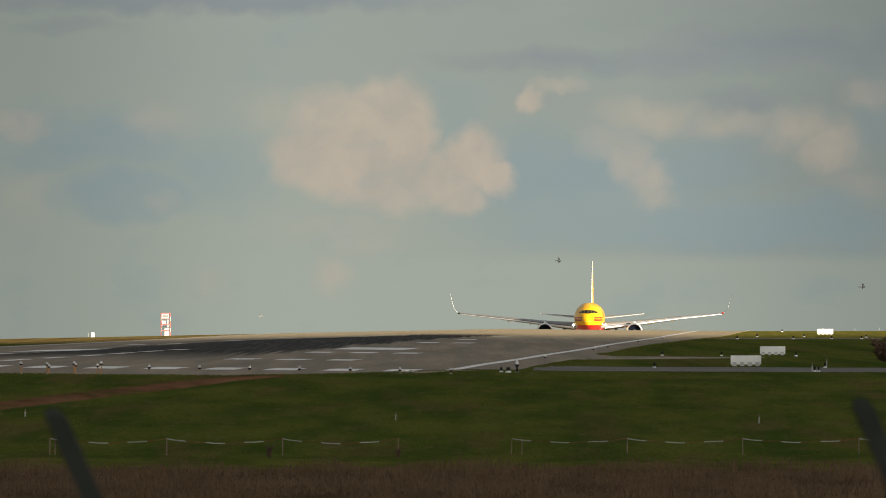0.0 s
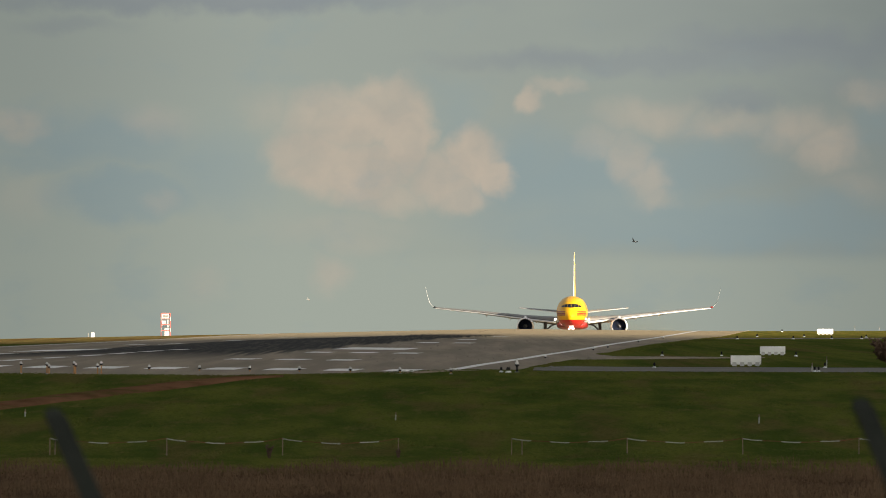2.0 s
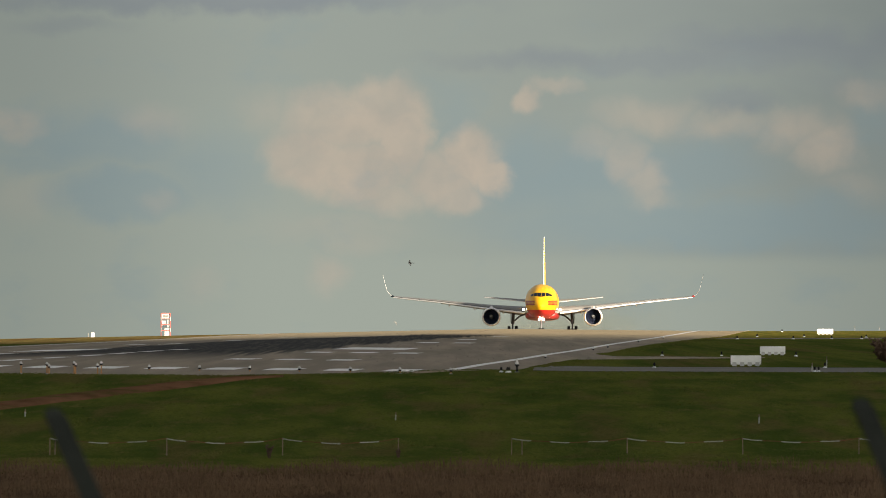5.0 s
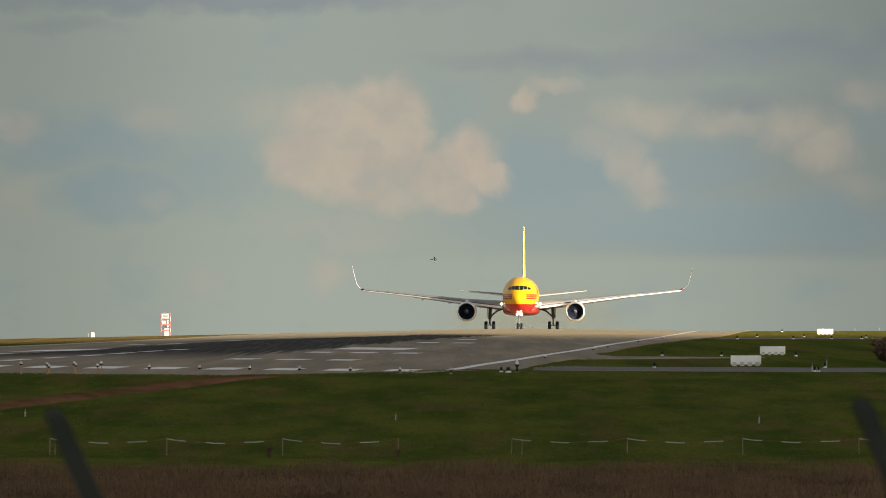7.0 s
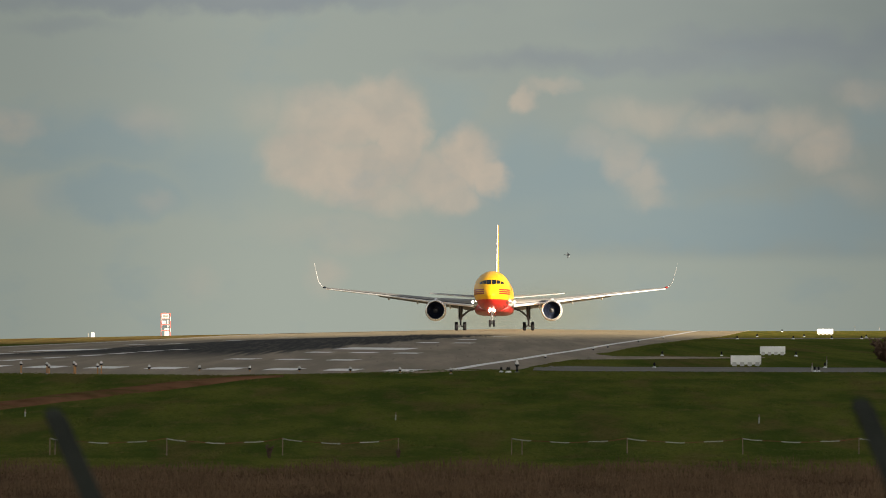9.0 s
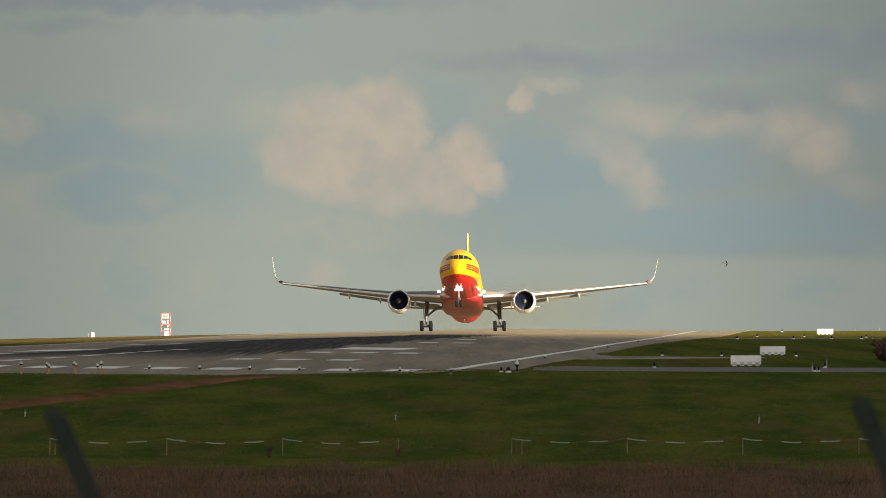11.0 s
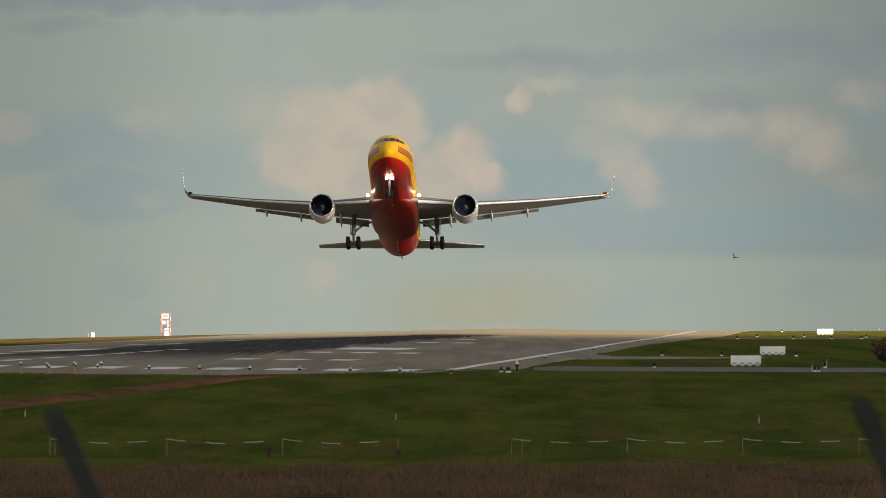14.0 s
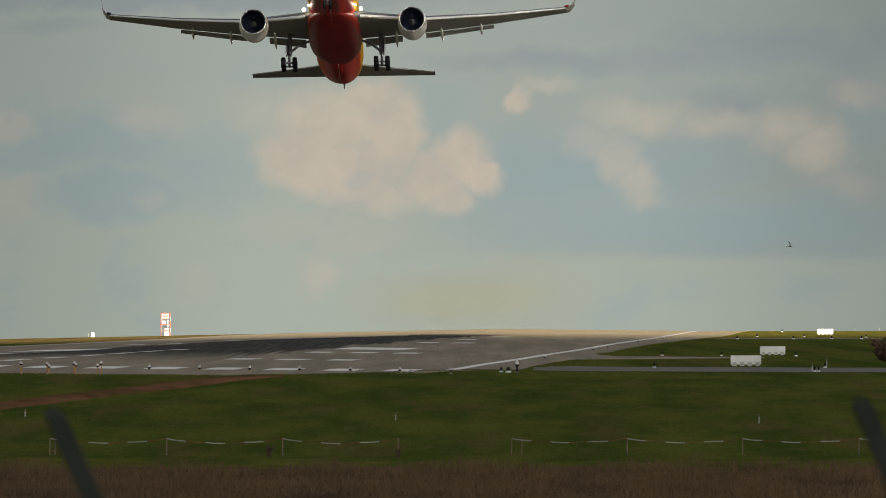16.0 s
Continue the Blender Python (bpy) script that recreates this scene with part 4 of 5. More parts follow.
# ---- airfield things ----
def build_lamp(name, x, y, tall, dome, head, label, group, pale_base=False):
    """An elevated airfield lamp: base plate, stem, collar and clear dome."""
    lamp = thing(name, x, y)
    r = dome
    if pale_base:
        part("base", lathe(bmesh.new(), ((-0.25, r * 2.2), (0.0, r * 2.2), (r * 1.1, r * 1.5), (r * 1.5, r * 0.7)), (0, 0, 0), "Z", 14, True), SIGNWHITE, lamp, "white conical base", True)
    else:
        part("base_plate", lathe(bmesh.new(), ((-0.25, r * 1.5), (0.0, r * 1.5), (0.03, r * 1.1)), (0, 0, 0), "Z", 12, True), SIGNGREY, lamp)
    part("stem", tube(bmesh.new(), (0, 0, 0.0), (0, 0, tall - r), r * 0.5, r * 0.45, 8), head, lamp)
    part("collar", lathe(bmesh.new(), ((tall - r * 2.2, r * 0.6), (tall - r * 1.8, r * 1.05), (tall - r * 1.0, r * 1.1)), (0, 0, 0), "Z", 12, True), RUBBER, lamp, "black collar")
    part("dome", lathe(bmesh.new(), ((tall - r, r), (tall - r * 0.2, r * 0.95), (tall + r * 0.5, r * 0.6), (tall + r * 0.75, r * 0.1)), (0, 0, 0), "Z", 12, True), RUBBER if pale_base else LAMPGLASS, lamp, "dark lamp head" if pale_base else "clear lamp dome", True)
    return tagged(lamp, label, "airfield light", group)


END = "row of lamps along the runway end"
lamp = build_lamp("runway_lamp", -16.39, 893, 0.30, 0.080, LAMPYELLOW, "small elevated runway end lamp with a clear dome", END)
for x in (-13.59, -10.78, -8.01, -5.17, -2.40, 0.44):
    copy_thing(lamp, pose(x, 893, land(x, 893)))
for x, tall in ((-22.83, 0.62), (-21.43, 0.60), (-21.32, 0.50), (-19.96, 0.66), (-19.88, 0.58), (-18.69, 0.55), (-18.49, 0.68)):
    build_lamp("approach_lamp", x, 866, tall, 0.075, LAMPYELLOW, "elevated approach lamp on an orange painted stem", "cluster of approach lamps before the runway")
build_lamp("taxiway_lamp", 4.20, 908, 0.56, 0.11, RUBBER, "tall taxiway lamp with a white globe", "taxiway lamps")
for x, y in ((3.30, 908), (3.64, 905), (3.75, 907), (21.09, 908), (21.31, 908)):
    build_lamp("taxiway_lamp", x, y, 0.27, 0.06, RUBBER, "low taxiway lamp with a white base and dark head", "taxiway lamps", True)
for x, y in ((12.65, 958), (16.30, 1190), (20.57, 1182), (25.94, 1176), (22.79, 955), (31.74, 1150)):
    build_lamp("grass_lamp", x, y, 0.30, 0.065, RUBBER, "dark-headed lamp on a white base in the grass", "lamps in the grass", True)
for x, y in ((32.70, 1778), (37.29, 1900), (38.91, 1778), (42.86, 1900), (43.18, 1778), (46.61, 1782), (49.18, 1860), (47.65, 2250)):
    build_lamp("far_lamp", x, y, 0.30, 0.085, RUBBER, "sunlit dark-headed lamp beside the far taxiway", "lamps by the far taxiway", True)
for y in (1037, 1130, 1332, 1407, 1600, 1800):
    build_lamp("edge_lamp", axis_x(y) + 30.6, y, 0.22, 0.08, RUBBER, "dark low runway edge lamp", "runway edge lamps")


def build_sign(x, y, wide, high, label):
    """An airfield sign seen from behind: white sheet in a grey frame on short legs."""
    sign = thing("airfield_sign", x, y)
    h0 = 0.10
    part("panel", box(bmesh.new(), -wide / 2, wide / 2, -0.09, 0.09, h0 + high * 0.30, h0 + high, 0.02), SIGNWHITE, sign)
    part("lower_panel", box(bmesh.new(), -wide / 2 + 0.01, wide / 2 - 0.01, -0.075, 0.075, h0, h0 + high * 0.30, 0.01), SIGNWHITE, sign)
    for i in range(4):
        q = -wide * 0.38 + wide * 0.76 * i / 3
        part("leg", box(bmesh.new(), q - 0.13, q + 0.13, -0.115, -0.06, -0.3, h0 + high * 0.27, 0.01), SIGNLEG, sign)
    part("frame", box(box(bmesh.new(), -wide / 2 - 0.02, -wide / 2, -0.1, 0.1, h0, h0 + high + 0.02), wide / 2, wide / 2 + 0.02, -0.1, 0.1, h0, h0 + high + 0.02), SIGNGREY, sign)
    tagged(sign, label, "sign", "airfield signs")


build_sign(18.64, 985, 1.86, 0.56, "plain white back of an airfield sign on grey legs")
build_sign(24.78, 1203, 1.88, 0.56, "plain white back of an airfield sign in the grass")
build_sign(48.47, 2030, 2.06, 0.66, "sunlit white airfield sign on the crest")


def build_mast(x, y):
    """A short lattice mast painted in red and white bands round a white cabinet."""
    mast = thing("lattice_mast", x, y)
    wide, high, n = 1.34, 3.3, 6
    for i in range(n):
        z0, z1 = high * i / n - (0.6 if i == 0 else 0), high * (i + 1) / n
        for sx in (-1, 1):
            for sy in (-1, 1):
                part("leg_band", tube(bmesh.new(), (sx * wide / 2, sy * 0.5, z0), (sx * wide / 2, sy * 0.5, z1), 0.055, 0.055, 6), MASTWHITE if i % 3 == 1 else MASTRED, mast, "white band" if i % 3 == 1 else "red band")
    for z in (0.78, 1.62, 2.46, 3.28):
        for y in (-0.53, 0.47):
            part("cross_bar", box(bmesh.new(), -wide / 2, wide / 2, y, y + 0.06, z - 0.045, z + 0.045), MASTRED, mast, "red cross bar")
    part("cabinet", box(bmesh.new(), -0.16, 0.60, -0.40, 0.40, -0.3, 1.15, 0.03), MASTWHITE, mast, "white equipment box")
    part("cabinet", box(bmesh.new(), -0.58, 0.05, -0.35, 0.35, 1.70, 2.20, 0.03), MASTWHITE, mast, "small white equipment box")
    part("cabinet", box(bmesh.new(), 0.16, 0.46, -0.30, 0.30, 1.22, 2.35, 0.03), MASTWHITE, mast, "narrow white equipment box")
    part("grille", box(bmesh.new(), -0.34, 0.34, -0.44, -0.40, 2.72, 3.02, 0.01), SIGNGREY, mast, "dark grille")
    part("top_panel", box(bmesh.new(), -0.58, 0.58, -0.39, -0.33, 2.52, 3.20, 0.01), MASTWHITE, mast, "white panel at the head")
    for sx in (-1, 1):
        part("diagonal", tube(bmesh.new(), (sx * wide / 2, 0.5, 0.8), (-sx * wide / 2, 0.5, 1.6), 0.03, 0.03, 5), MASTWHITE, mast)
    tagged(mast, "short lattice mast in red and white bands", "mast")


build_mast(-40.38, 2330)


def build_cabinet(x, y):
    cab = thing("equipment_cabinet", x, y)
    part("body", box(bmesh.new(), -0.20, 0.38, -0.35, 0.35, -0.3, 0.70, 0.04), MASTWHITE, cab)
    part("door", box(bmesh.new(), -0.15, 0.33, -0.38, -0.35, 0.1, 0.62, 0.01), MASTWHITE, cab)
    part("post", box(bmesh.new(), -0.62, -0.48, -0.06, 0.06, -0.3, 0.62, 0.01), SIGNGREY, cab)
    tagged(cab, "small white equipment cabinet on the grassy crest", "cabinet")


build_cabinet(-51.07, 2330)


def build_tape_fence(xs, y, label, hooked=()):
    """Stakes with a sagging barrier tape in white and dark lengths."""
    fence = thing("tape_fence", xs[0], y)
    base = fence.location.copy()
    rng = random.Random(int(abs(xs[0]) * 100))
    tops = []
    for x in xs:
        z = land(x, y) - base.z
        lean = rng.uniform(-0.015, 0.015)
        part("stake", tube(bmesh.new(), (x - xs[0], 0, z - 0.3), (x - xs[0] + lean, 0, z + 0.70), 0.028, 0.022, 6), POSTWOOD, fence)
        tops.append(Vector((x - xs[0] + lean, 0, z + 0.67)))
    for x in hooked:
        z = land(x, y) - base.z
        part("stake", tube(bmesh.new(), (x - xs[0], 0.3, z - 0.3), (x - xs[0], 0.3, z + 0.64), 0.025, 0.02, 6), POSTWOOD, fence)
    for a, b in zip(tops, tops[1:]):
        n, per = 24, 4
        pts = []
        sag = rng.uniform(0.13, 0.20)
        for i in range(n + 1):
            f = i / n
            p = a.lerp(b, f)
            p.z -= sag * 4 * f * (1 - f) + 0.012 * math.sin(f * 17)
            pts.append(p)
        for k in range(0, n, per):
            rings = [[p + Vector((0, dy, dz)) for dy, dz in ((-0.01, -0.016), (0.01, -0.016), (0.01, 0.016), (-0.01, 0.016))] for p in pts[k:k + per + 1]]
            white = (k // per) % 2 == 0
            part("tape_length", loft(bmesh.new(), rings), TAPEWHITE if white else TAPERED, fence, "white tape length" if white else "dark red tape length")
    tagged(fence, label, "fence")


build_tape_fence((-15.97, -11.22, -6.52, -1.81), 650, "low stake fence with sagging white and red barrier tape", (-15.76,))
build_tape_fence((2.78, 7.48, 12.18, 16.89, 21.59), 650, "stake fence with taut white and red barrier tape", (3.21,))


def build_marker(x, y, h):
    marker = thing("marker_stake", x, y)
    part("stake", tube(bmesh.new(), (0, 0, -0.2), (0.01, 0, h * 0.65), 0.035, 0.03, 6), TAPEWHITE, marker)
    part("tip", tube(bmesh.new(), (0.01, 0, h * 0.65), (0.012, 0, h), 0.03, 0.025, 6), POSTWOOD, marker)
    tagged(marker, "thin pale marker stake in the grass", "stake", "marker stakes")


for x, y in ((-19.20, 735), (-2.16, 728), (14.25, 722)):
    build_marker(x, y, 0.36)
for x, y, h in ((22.96, 958, 0.72), (20.88, 906, 0.55), (59.18, 2300, 0.75), (62.68, 2300, 0.6)):
    build_marker(x, y, h)


def build_fence_post(x, top, run):
    """A concrete fence post with a cranked top, close to the camera."""
    post = thing("fence_post", x + run, 110)
    g = post.location.z
    z = top - g
    bm = bmesh.new()
    w = 0.075
    loft(bm, [[Vector((-run * f + sx * w, sy * 0.07, h)) for sx, sy in ((-1, -1), (1, -1), (1, 1), (-1, 1))] for f, h in ((0, -0.4), (0, z - 1.15), (0.02, z - 1.0), (0.93, z - 0.07))] + [[Vector((-run * f + sx * w * q, sy * 0.07 * q, h)) for sx, sy in ((-1, -1), (1, -1), (1, 1), (-1, 1))] for f, h, q in ((0.97, z - 0.03, 0.86), (0.99, z, 0.5))])
    bmesh.ops.bevel(bm, geom=[e for e in bm.edges if len(e.link_faces) == 2 and e.calc_face_angle() > 0.8], offset=0.012, segments=2, affect="EDGES")
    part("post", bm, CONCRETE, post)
    for k in range(3):
        f, h = 0.25 + 0.3 * k, z - 1.0 + 0.96 * (0.25 + 0.3 * k)
        part("wire_tie", tube(bmesh.new(), (-run * f - 0.085, -0.085, h), (-run * f + 0.085, -0.085, h), 0.004, 0.004, 5), CONCRETE, post)
    tagged(post, "grey concrete fence post with a cranked top", "fence post", "concrete fence posts")


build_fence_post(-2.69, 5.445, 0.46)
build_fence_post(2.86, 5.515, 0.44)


def build_shrub(name, x, y, wide, high, count, seed, label):
    shrub = thing(name, x, y)
    rng = random.Random(seed)
    bm = bmesh.new()
    tips = []
    for i in range(11):
        a = rng.uniform(0, math.tau)
        r = wide * 0.5 * rng.uniform(0.2, 1.0)
        tip = Vector((r * math.cos(a), r * math.sin(a), high * rng.uniform(0.5, 1.0)))
        tube(bm, (0.1 * tip.x, 0.1 * tip.y, -0.15), tip, 0.022, 0.006, 5)
        tips.append(tip)
    part("stems", bm, LEAF, shrub)
    bm = bmesh.new()
    for i in range(count):
        t = rng.choice(tips)
        p = t * rng.uniform(0.35, 1.05) + Vector((rng.gauss(0, wide * 0.07), rng.gauss(0, wide * 0.07), rng.gauss(0, high * 0.06)))
        d = Vector((rng.gauss(0, 1), rng.gauss(0, 1), rng.gauss(0, 1))).normalized()
        e = d.orthogonal().normalized()
        s = (0.03 + 0.05 * wide) * rng.uniform(0.6, 1.4)
        bm.faces.new([bm.verts.new(p + q) for q in (d * s, e * s * 0.5, -d * s, -e * s * 0.5)])
    part("leaves", bm, LEAF, shrub)
    tagged(shrub, label, "shrub")


build_shrub("shrub", 27.89, 1000, 2.2, 1.6, 1500, 3, "dark brown shrub beside the taxiway grass")
build_shrub("weed", -6.96, 640, 0.40, 0.50, 160, 4, "dark bent weed by the tape fence")
build_shrub("weed", -15.35, 655, 0.3, 0.4, 90, 6, "dark low weed by the tape fence")
build_shrub("weed", -1.78, 640, 0.25, 0.35, 80, 8, "dark low weed at a stake")


def build_blades(name, y0, y1, half, count, hmin, hmax, width, material, seed, label):
    """Countless blades as one mesh."""
    rng = random.Random(seed)
    verts, faces = [], []
    for i in range(count):
        y = rng.uniform(y0, y1)
        x = rng.uniform(-half, half) * y / 600.0
        clump = 0.55 + 0.9 * max(-0.4, noise.noise((x * 0.35, y * 0.08, seed)))
        h = rng.uniform(hmin, hmax) * clump
        z = turf(x, y) - 0.04
        lean = rng.gauss(0, 0.28) * h
        w = width * rng.uniform(0.6, 1.4)
        k = len(verts)
        verts += [(x - w, y, z), (x + w, y, z), (x + lean * 0.4 + w * 0.7, y, z + h * 0.6), (x + lean * 0.4 - w * 0.7, y, z + h * 0.6), (x + lean, y + rng.uniform(-0.1, 0.1), z + h)]
        faces += [(k, k + 1, k + 2, k + 3), (k + 3, k + 2, k + 4)]
    me = bpy.data.meshes.new(name)
    me.from_pydata(verts, [], faces)
    me.materials.append(material)
    tagged(new(name, me), label, "grass", kind="stuff")


build_blades("dry_grass", 470, 598, 19, 26000, 0.18, 0.62, 0.014, STRAW, 11, "tall dry brown grass in the hollow")
def build_verge():
    """Uneven tufts along the edges of the pavement."""
    rng = random.Random(21)
    verts, faces = [], []

    def tuft(x, y, h, w):
        z = land(x, y) - 0.03
        k = len(verts)
        lean = rng.gauss(0, 0.3) * h
        verts.extend([(x - w, y, z), (x + w, y, z), (x + lean + w * 0.3, y + 0.1, z + h), (x + lean - w * 0.3, y + 0.1, z + h)])
        faces.append((k, k + 1, k + 2, k + 3))
    for i in range(7000):
        y = rng.uniform(960, 1900)
        creep = 1.6 * noise.noise((y * 0.02, 0.0, 4.0)) + 0.8 * noise.noise((y * 0.09, 2.0, 4.0))
        if 1096 < y < 1216:
            continue
        v = far_edge(y) + 0.25 + creep * 0.3 + abs(rng.gauss(0, 0.8))
        tuft(axis_x(y) + v, y, rng.uniform(0.03, 0.11), rng.uniform(0.08, 0.25))
    for i in range(5000):
        x = rng.uniform(-30, 34)
        y = near_edge(x - axis_x(885)) + 0.5 - abs(rng.gauss(0, 2.5)) + 2.0 * noise.noise((x * 0.3, 0.0, 9.0))
        if x > 4.5:
            y -= 12.0 + 0.72 * (x - 4.5)
        tuft(x, y, rng.uniform(0.02, 0.09), rng.uniform(0.05, 0.16))
    me = bpy.data.meshes.new("verge_grass")
    me.from_pydata(verts, [], faces)
    me.materials.append(TUFT)
    tagged(new("verge_grass", me), "uneven green tufts along the pavement edges", "grass", kind="stuff")


build_verge()
build_blades("rough_grass", 590, 862, 21, 110000, 0.05, 0.13, 0.03, TUFT, 12, "rough green grass before the runway")


def build_bird(label):
    bird = new("bird")
    bm = bmesh.new()
    rings = []
    for u, r in ((-0.24, 0.02), (-0.14, 0.045), (0.0, 0.065), (0.12, 0.05), (0.2, 0.035), (0.25, 0.008)):
        rings.append([Vector((u, r * math.cos(a), r * math.sin(a))) for a in [i * math.tau / 8 for i in range(8)]])
    part("body", loft(bm, rings), FEATHER, bird, "", True)
    part("tail", loft(bmesh.new(), [[Vector((-0.22, q * 0.02, h)) for q, h in ((-1, 0.01), (1, 0.01), (1, -0.01), (-1, -0.01))], [Vector((-0.38, q * 0.07, h)) for q, h in ((-1, 0.004), (1, 0.004), (1, -0.004), (-1, -0.004))]]), FEATHER, bird)
    wings = []
    for side in (-1, 1):
        rings = []
        for q, le, ch, z in ((0.03, 0.10, 0.17, 0.0), (0.22, 0.13, 0.15, 0.03), (0.45, 0.02, 0.07, 0.01), (0.52, -0.06, 0.02, 0.0)):
            rings.append([Vector((le, side * q, z)), Vector((le - ch * 0.4, side * q, z + 0.016)), Vector((le - ch, side * q, z)), Vector((le - ch * 0.4, side * q, z - 0.008))])
        wings.append((side, part("wing", loft(bmesh.new(), rings), FEATHER, bird, "", True)))
    tagged(bird, label, "bird", "birds over the runway")
    return bird, wings


gull = build_bird("dark gull circling over the runway")
second_gull = build_bird("dark gull flying off past the signs")
far_gull = build_bird("distant dark bird low over the runway")


def build_haze():
    """The faint brown exhaust haze behind the engines, in three soft puffs."""
    haze = new("exhaust_haze")
    for x, y, z, w, h in ((-3.0, 0.0, 0.0, 17.0, 6.5), (5.0, 14.0, 1.2, 15.0, 7.5), (-8.0, 28.0, 0.6, 14.0, 5.5)):
        bm = bmesh.new()
        bmesh.ops.create_uvsphere(bm, u_segments=32, v_segments=16, radius=1.0, matrix=Matrix.Translation((x, y, z)) @ Matrix.Diagonal((w, 5.0, h, 1)))
        part("puff", bm, HAZE, haze, "", True)
    return tagged(haze, "thin yellowish engine exhaust haze over the runway", "smoke", kind="stuff")


exhaust = build_haze()


# ---- what moves ----
def motions():
    # seconds, x, y, height, nose-up angle, bank, heading
    flight = (
        (0.0, 26.14, 2842.5, 2.78, 0.0, 0.0, -1.35),
        (0.5, 25.24, 2809.1, 3.00, 0.0, 0.0, -1.34),
        (1.0, 24.12, 2775.3, 3.22, 0.0, 0.0, -1.22),
        (1.5, 22.91, 2741.2, 3.44, 0.0, 0.0, -1.10),
        (2.0, 21.92, 2706.8, 3.66, 0.0, 0.0, -1.00),
        (2.5, 20.73, 2672.0, 3.88, 0.0, 0.0, -0.92),
        (3.0, 19.74, 2636.9, 4.11, 0.0, 0.0, -0.85),
        (3.5, 18.73, 2601.5, 4.36, 0.0, 0.0, -0.80),
        (4.0, 17.64, 2565.7, 4.62, 0.0, 0.0, -0.76),
        (6.5, 12.50, 2381.7, 5.64, 0.0, 0.0, -1.00),
        (7.0, 11.51, 2343.9, 5.75, 0.0, 0.0, -1.04),
        (7.5, 10.45, 2305.8, 5.72, 0.0, 0.0, -1.08),
        (8.0, 9.34, 2267.3, 5.70, 0.0, 0.0, -1.10),
        (8.5, 8.25, 2228.5, 5.64, 0.5, 0.0, -1.10),
        (9.0, 7.05, 2189.2, 5.59, 1.3, 0.0, -1.10),
        (10.3, 4.15, 2085.5, 5.55, 4.6, 0.0, -1.20),
        (11.5, 1.21, 1987.5, 6.46, 8.0, 0.0, -1.50),
        (12.0, -0.24, 1946.1, 7.23, 8.9, 0.0, -1.50),
        (12.5, -1.59, 1904.3, 8.15, 10.6, 0.8, -1.50),
        (13.0, -2.85, 1862.3, 9.85, 11.7, 1.0, -1.50),
        (13.5, -4.10, 1819.9, 12.18, 12.4, 0.8, -1.50),
        (14.0, -5.30, 1777.3, 15.12, 12.9, 0.0, -1.50),
        (14.5, -6.67, 1734.4, 18.81, 13.0, -0.4, -1.50),
        (15.0, -7.90, 1691.2, 22.75, 13.3, -0.7, -1.50),
        (15.5, -9.29, 1647.5, 27.21, 13.8, -0.8, -1.50),
        (16.0, -10.76, 1604.9, 32.15, 13.8, -0.9, -1.50),
    )
    rows = []
    for t, x, y, z, up, bank, heading in flight:
        rows.append((t, pose(x, y, z, -up, bank, heading)))
    walk(airliner, rows)
    for (side, k), (piece, pivot) in wing_pieces.items():
        rows = []
        for t, lift in ((0.0, 0.0), (7.0, 0.2), (9.0, 0.9), (10.5, 2.7), (11.5, 4.1), (12.5, 5.2), (14.0, 6.0), (16.0, 6.5)):
            first = wing_pieces[(side, 0)][1]
            a = Matrix.Translation(first) @ pose(0, 0, 0, 0, -side * lift, 0)
            if k == 1:
                a = a @ Matrix.Translation(pivot - first) @ pose(0, 0, 0, 0, -side * lift * 0.5, 0)
            rows.append((t, a))
        walk(piece, rows)
    for leg in gear_legs:
        walk(leg, [(0.0, pose(0, 0, 0)), (9.5, pose(0, 0, 0)), (10.3, pose(0, 0, -0.1)), (11.3, pose(0, 0, -0.3)), (16.0, pose(0, 0, -0.3))])
    for fan in fans:
        p = fan.location.copy()
        walk(fan, [(i * 0.5, Matrix.Translation(p) @ pose(0, 0, 0, 0, -77 * i, 0)) for i in range(33)])
    walk(exhaust, [(0.0, pose(33.0, 2965, 2.0)), (4.0, pose(24.0, 2700, 4.0)), (7.0, pose(16.5, 2500, 6.0)), (9.0, pose(13.0, 2380, 7.0)), (10.5, pose(11.5, 2300, 7.5)), (12.5, pose(10.0, 2240, 7.8)), (14.5, pose(6.5, 2215, 8.8)), (16.0, pose(5.5, 2205, 9.3))])
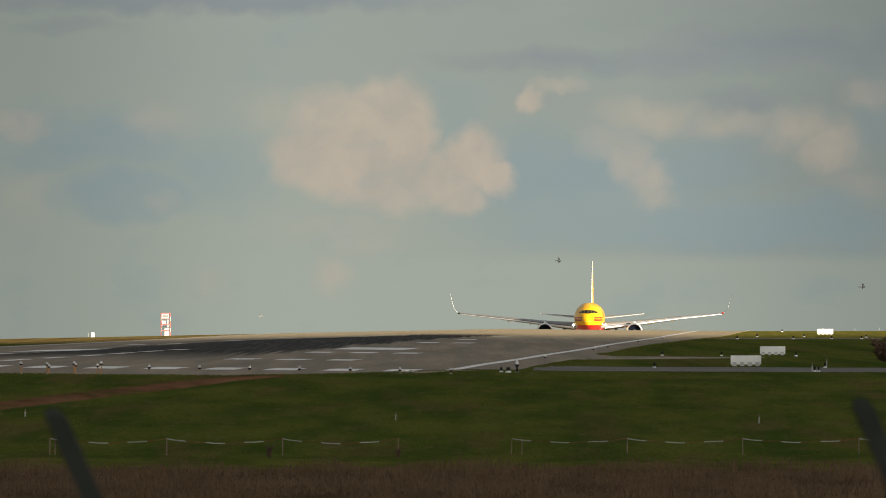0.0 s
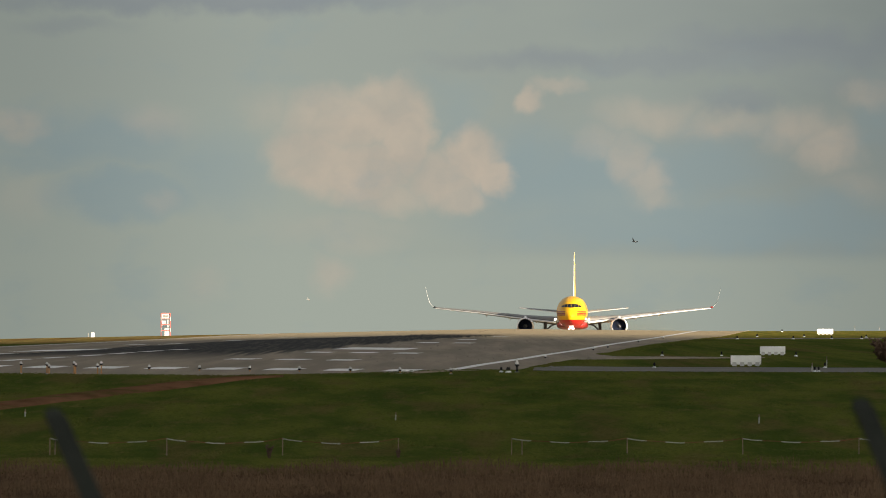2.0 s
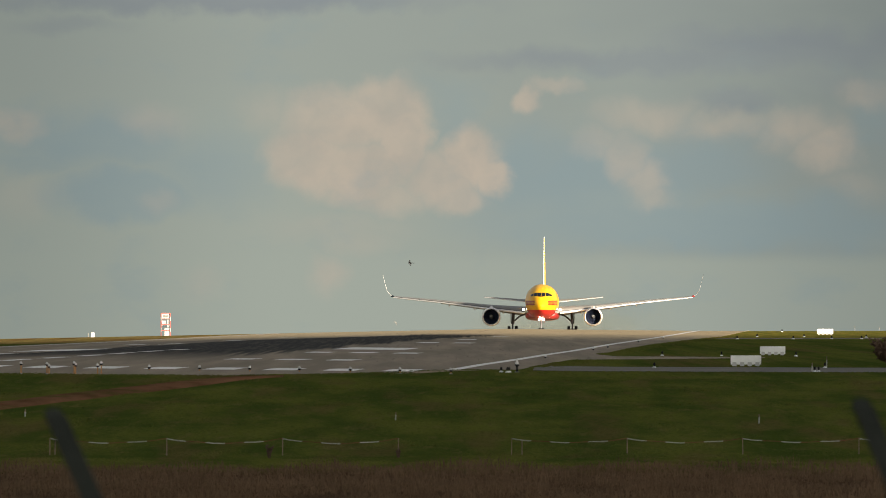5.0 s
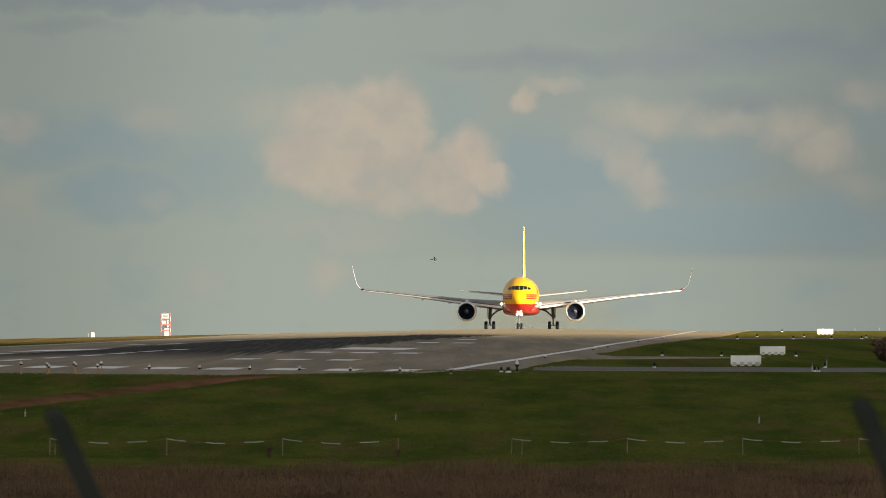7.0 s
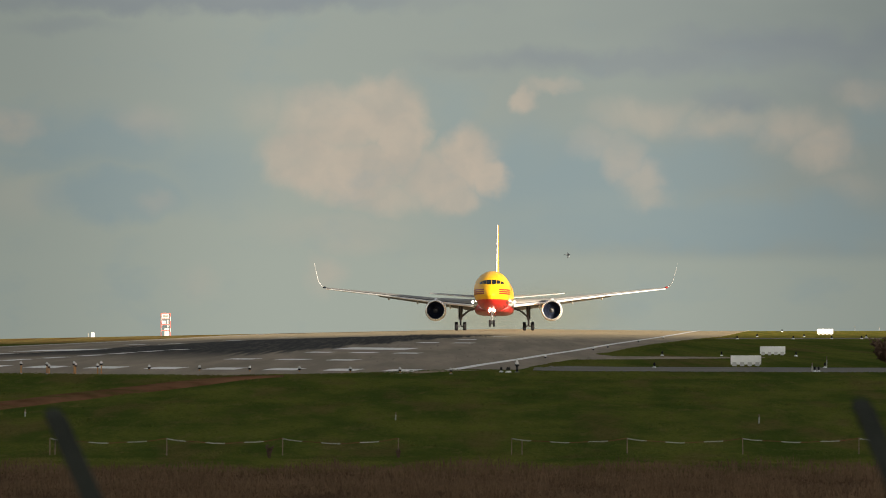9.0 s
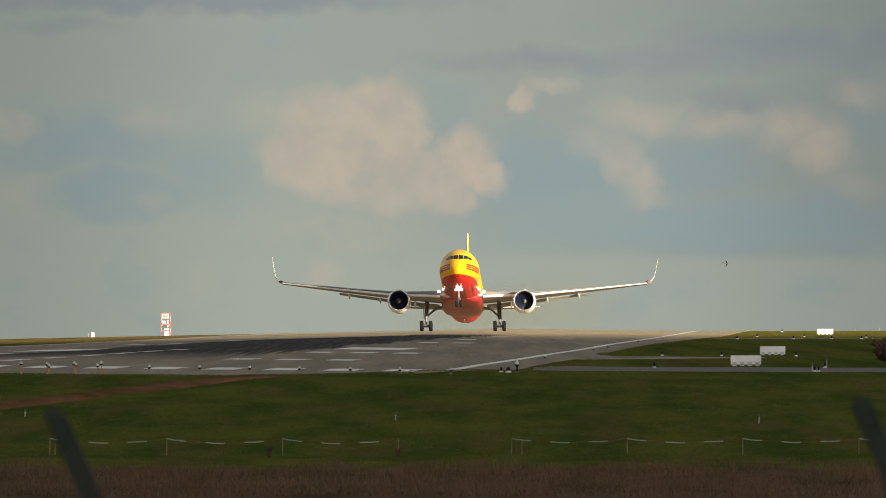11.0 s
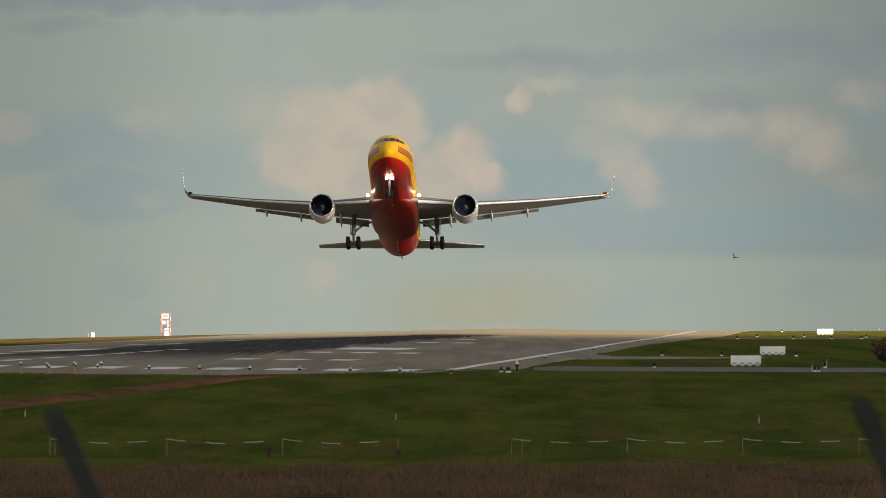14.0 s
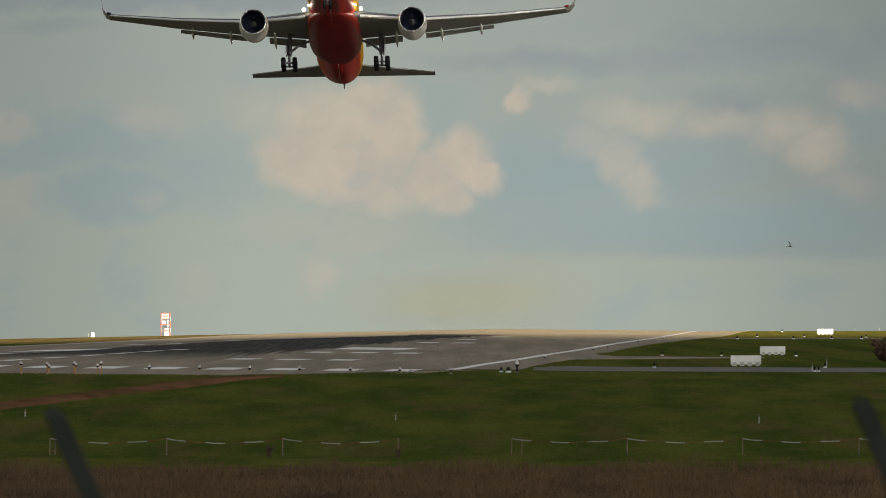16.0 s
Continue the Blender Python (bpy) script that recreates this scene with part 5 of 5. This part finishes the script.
    birds = (
        (gull, ((0.0, 10.85, 1500, 12.25, 1), (0.3, 12.81, 1500, 12.30, 1), (0.6, 14.83, 1500, 12.46, 1), (0.9, 16.73, 1500, 12.72, 4), (1.3, 18.00, 1500, 13.09, 39), (1.8, 18.11, 1500, 13.84, 114), (2.2, 17.42, 1500, 14.15, 169), (2.6, 15.46, 1500, 13.84, 179), (3.0, 12.71, 1500, 13.36, 180), (3.3, 9.85, 1500, 12.94, 180), (3.6, 7.57, 1500, 12.35, 180), (3.9, 4.92, 1500, 12.09, 180), (4.2, 2.33, 1500, 12.09, 179), (5.2, -3.49, 1500, 12.04, 165), (6.3, -3.71, 1500, 12.14, 60), (6.7, -2.28, 1500, 12.25, 5), (7.1, -0.26, 1500, 12.41, 2), (7.5, 2.28, 1500, 12.41, 1), (7.9, 4.55, 1500, 12.41, 1), (8.3, 6.94, 1500, 12.72, 1), (8.7, 9.64, 1500, 12.78, 1), (9.2, 13.08, 1500, 12.83, 0), (10.2, 20.44, 1500, 12.62, 0), (11.3, 28.64, 1500, 11.88, 0), (11.7, 31.19, 1500, 11.77, 1), (12.0, 32.83, 1500, 11.77, 12), (12.4, 33.36, 1500, 11.67, 126), (13.0, 31.82, 1500, 12.14, 175), (13.8, 27.59, 1500, 12.51, 173), (14.2, 27.32, 1500, 12.67, 83), (14.6, 27.74, 1500, 12.99, 18), (15.0, 29.44, 1500, 12.88, 8), (15.3, 30.29, 1500, 13.09, 10), (15.7, 31.82, 1500, 13.31, 12), (16.0, 32.51, 1500, 13.62, 23))),
        (second_gull, ((0.0, 34.09, 1300, 9.30, 0), (0.2, 35.47, 1300, 9.26, 0), (0.5, 37.44, 1300, 9.30, 2), (2.0, 44.33, 1300, 10.13, 15), (8.0, 55.80, 1300, 10.59, 27), (16.0, 69.57, 1300, 11.05, 29))),
        (far_gull, ((0.0, -27.85, 2450, 7.73, 23), (1.2, -23.35, 2450, 9.11, 22), (1.5, -22.14, 2450, 9.46, 30), (2.4, -19.63, 2450, 10.58, 33), (3.5, -16.34, 2450, 10.24, 23), (4.3, -12.45, 2450, 9.03, 9), (6.0, -2.08, 2450, 4.27, 63), (16.0, 1.38, 2450, 3.23, 82))),
    )
    for (bird, wings), rows in birds:
        walk(bird, [(t, pose(x, y, z, 32, 0, turn)) for t, x, y, z, turn in rows])
        for side, wing in wings:
            walk(wing, [(i * 0.2, pose(0, 0, 0, side * (8 + 26 * math.sin(i * 1.9)), 0, 0)) for i in range(81)])
    walk(backdrop, [(0.0, pose(0.9, 4600, 6)), (16.0, pose(-2.6, 4600, 6))])


motions()
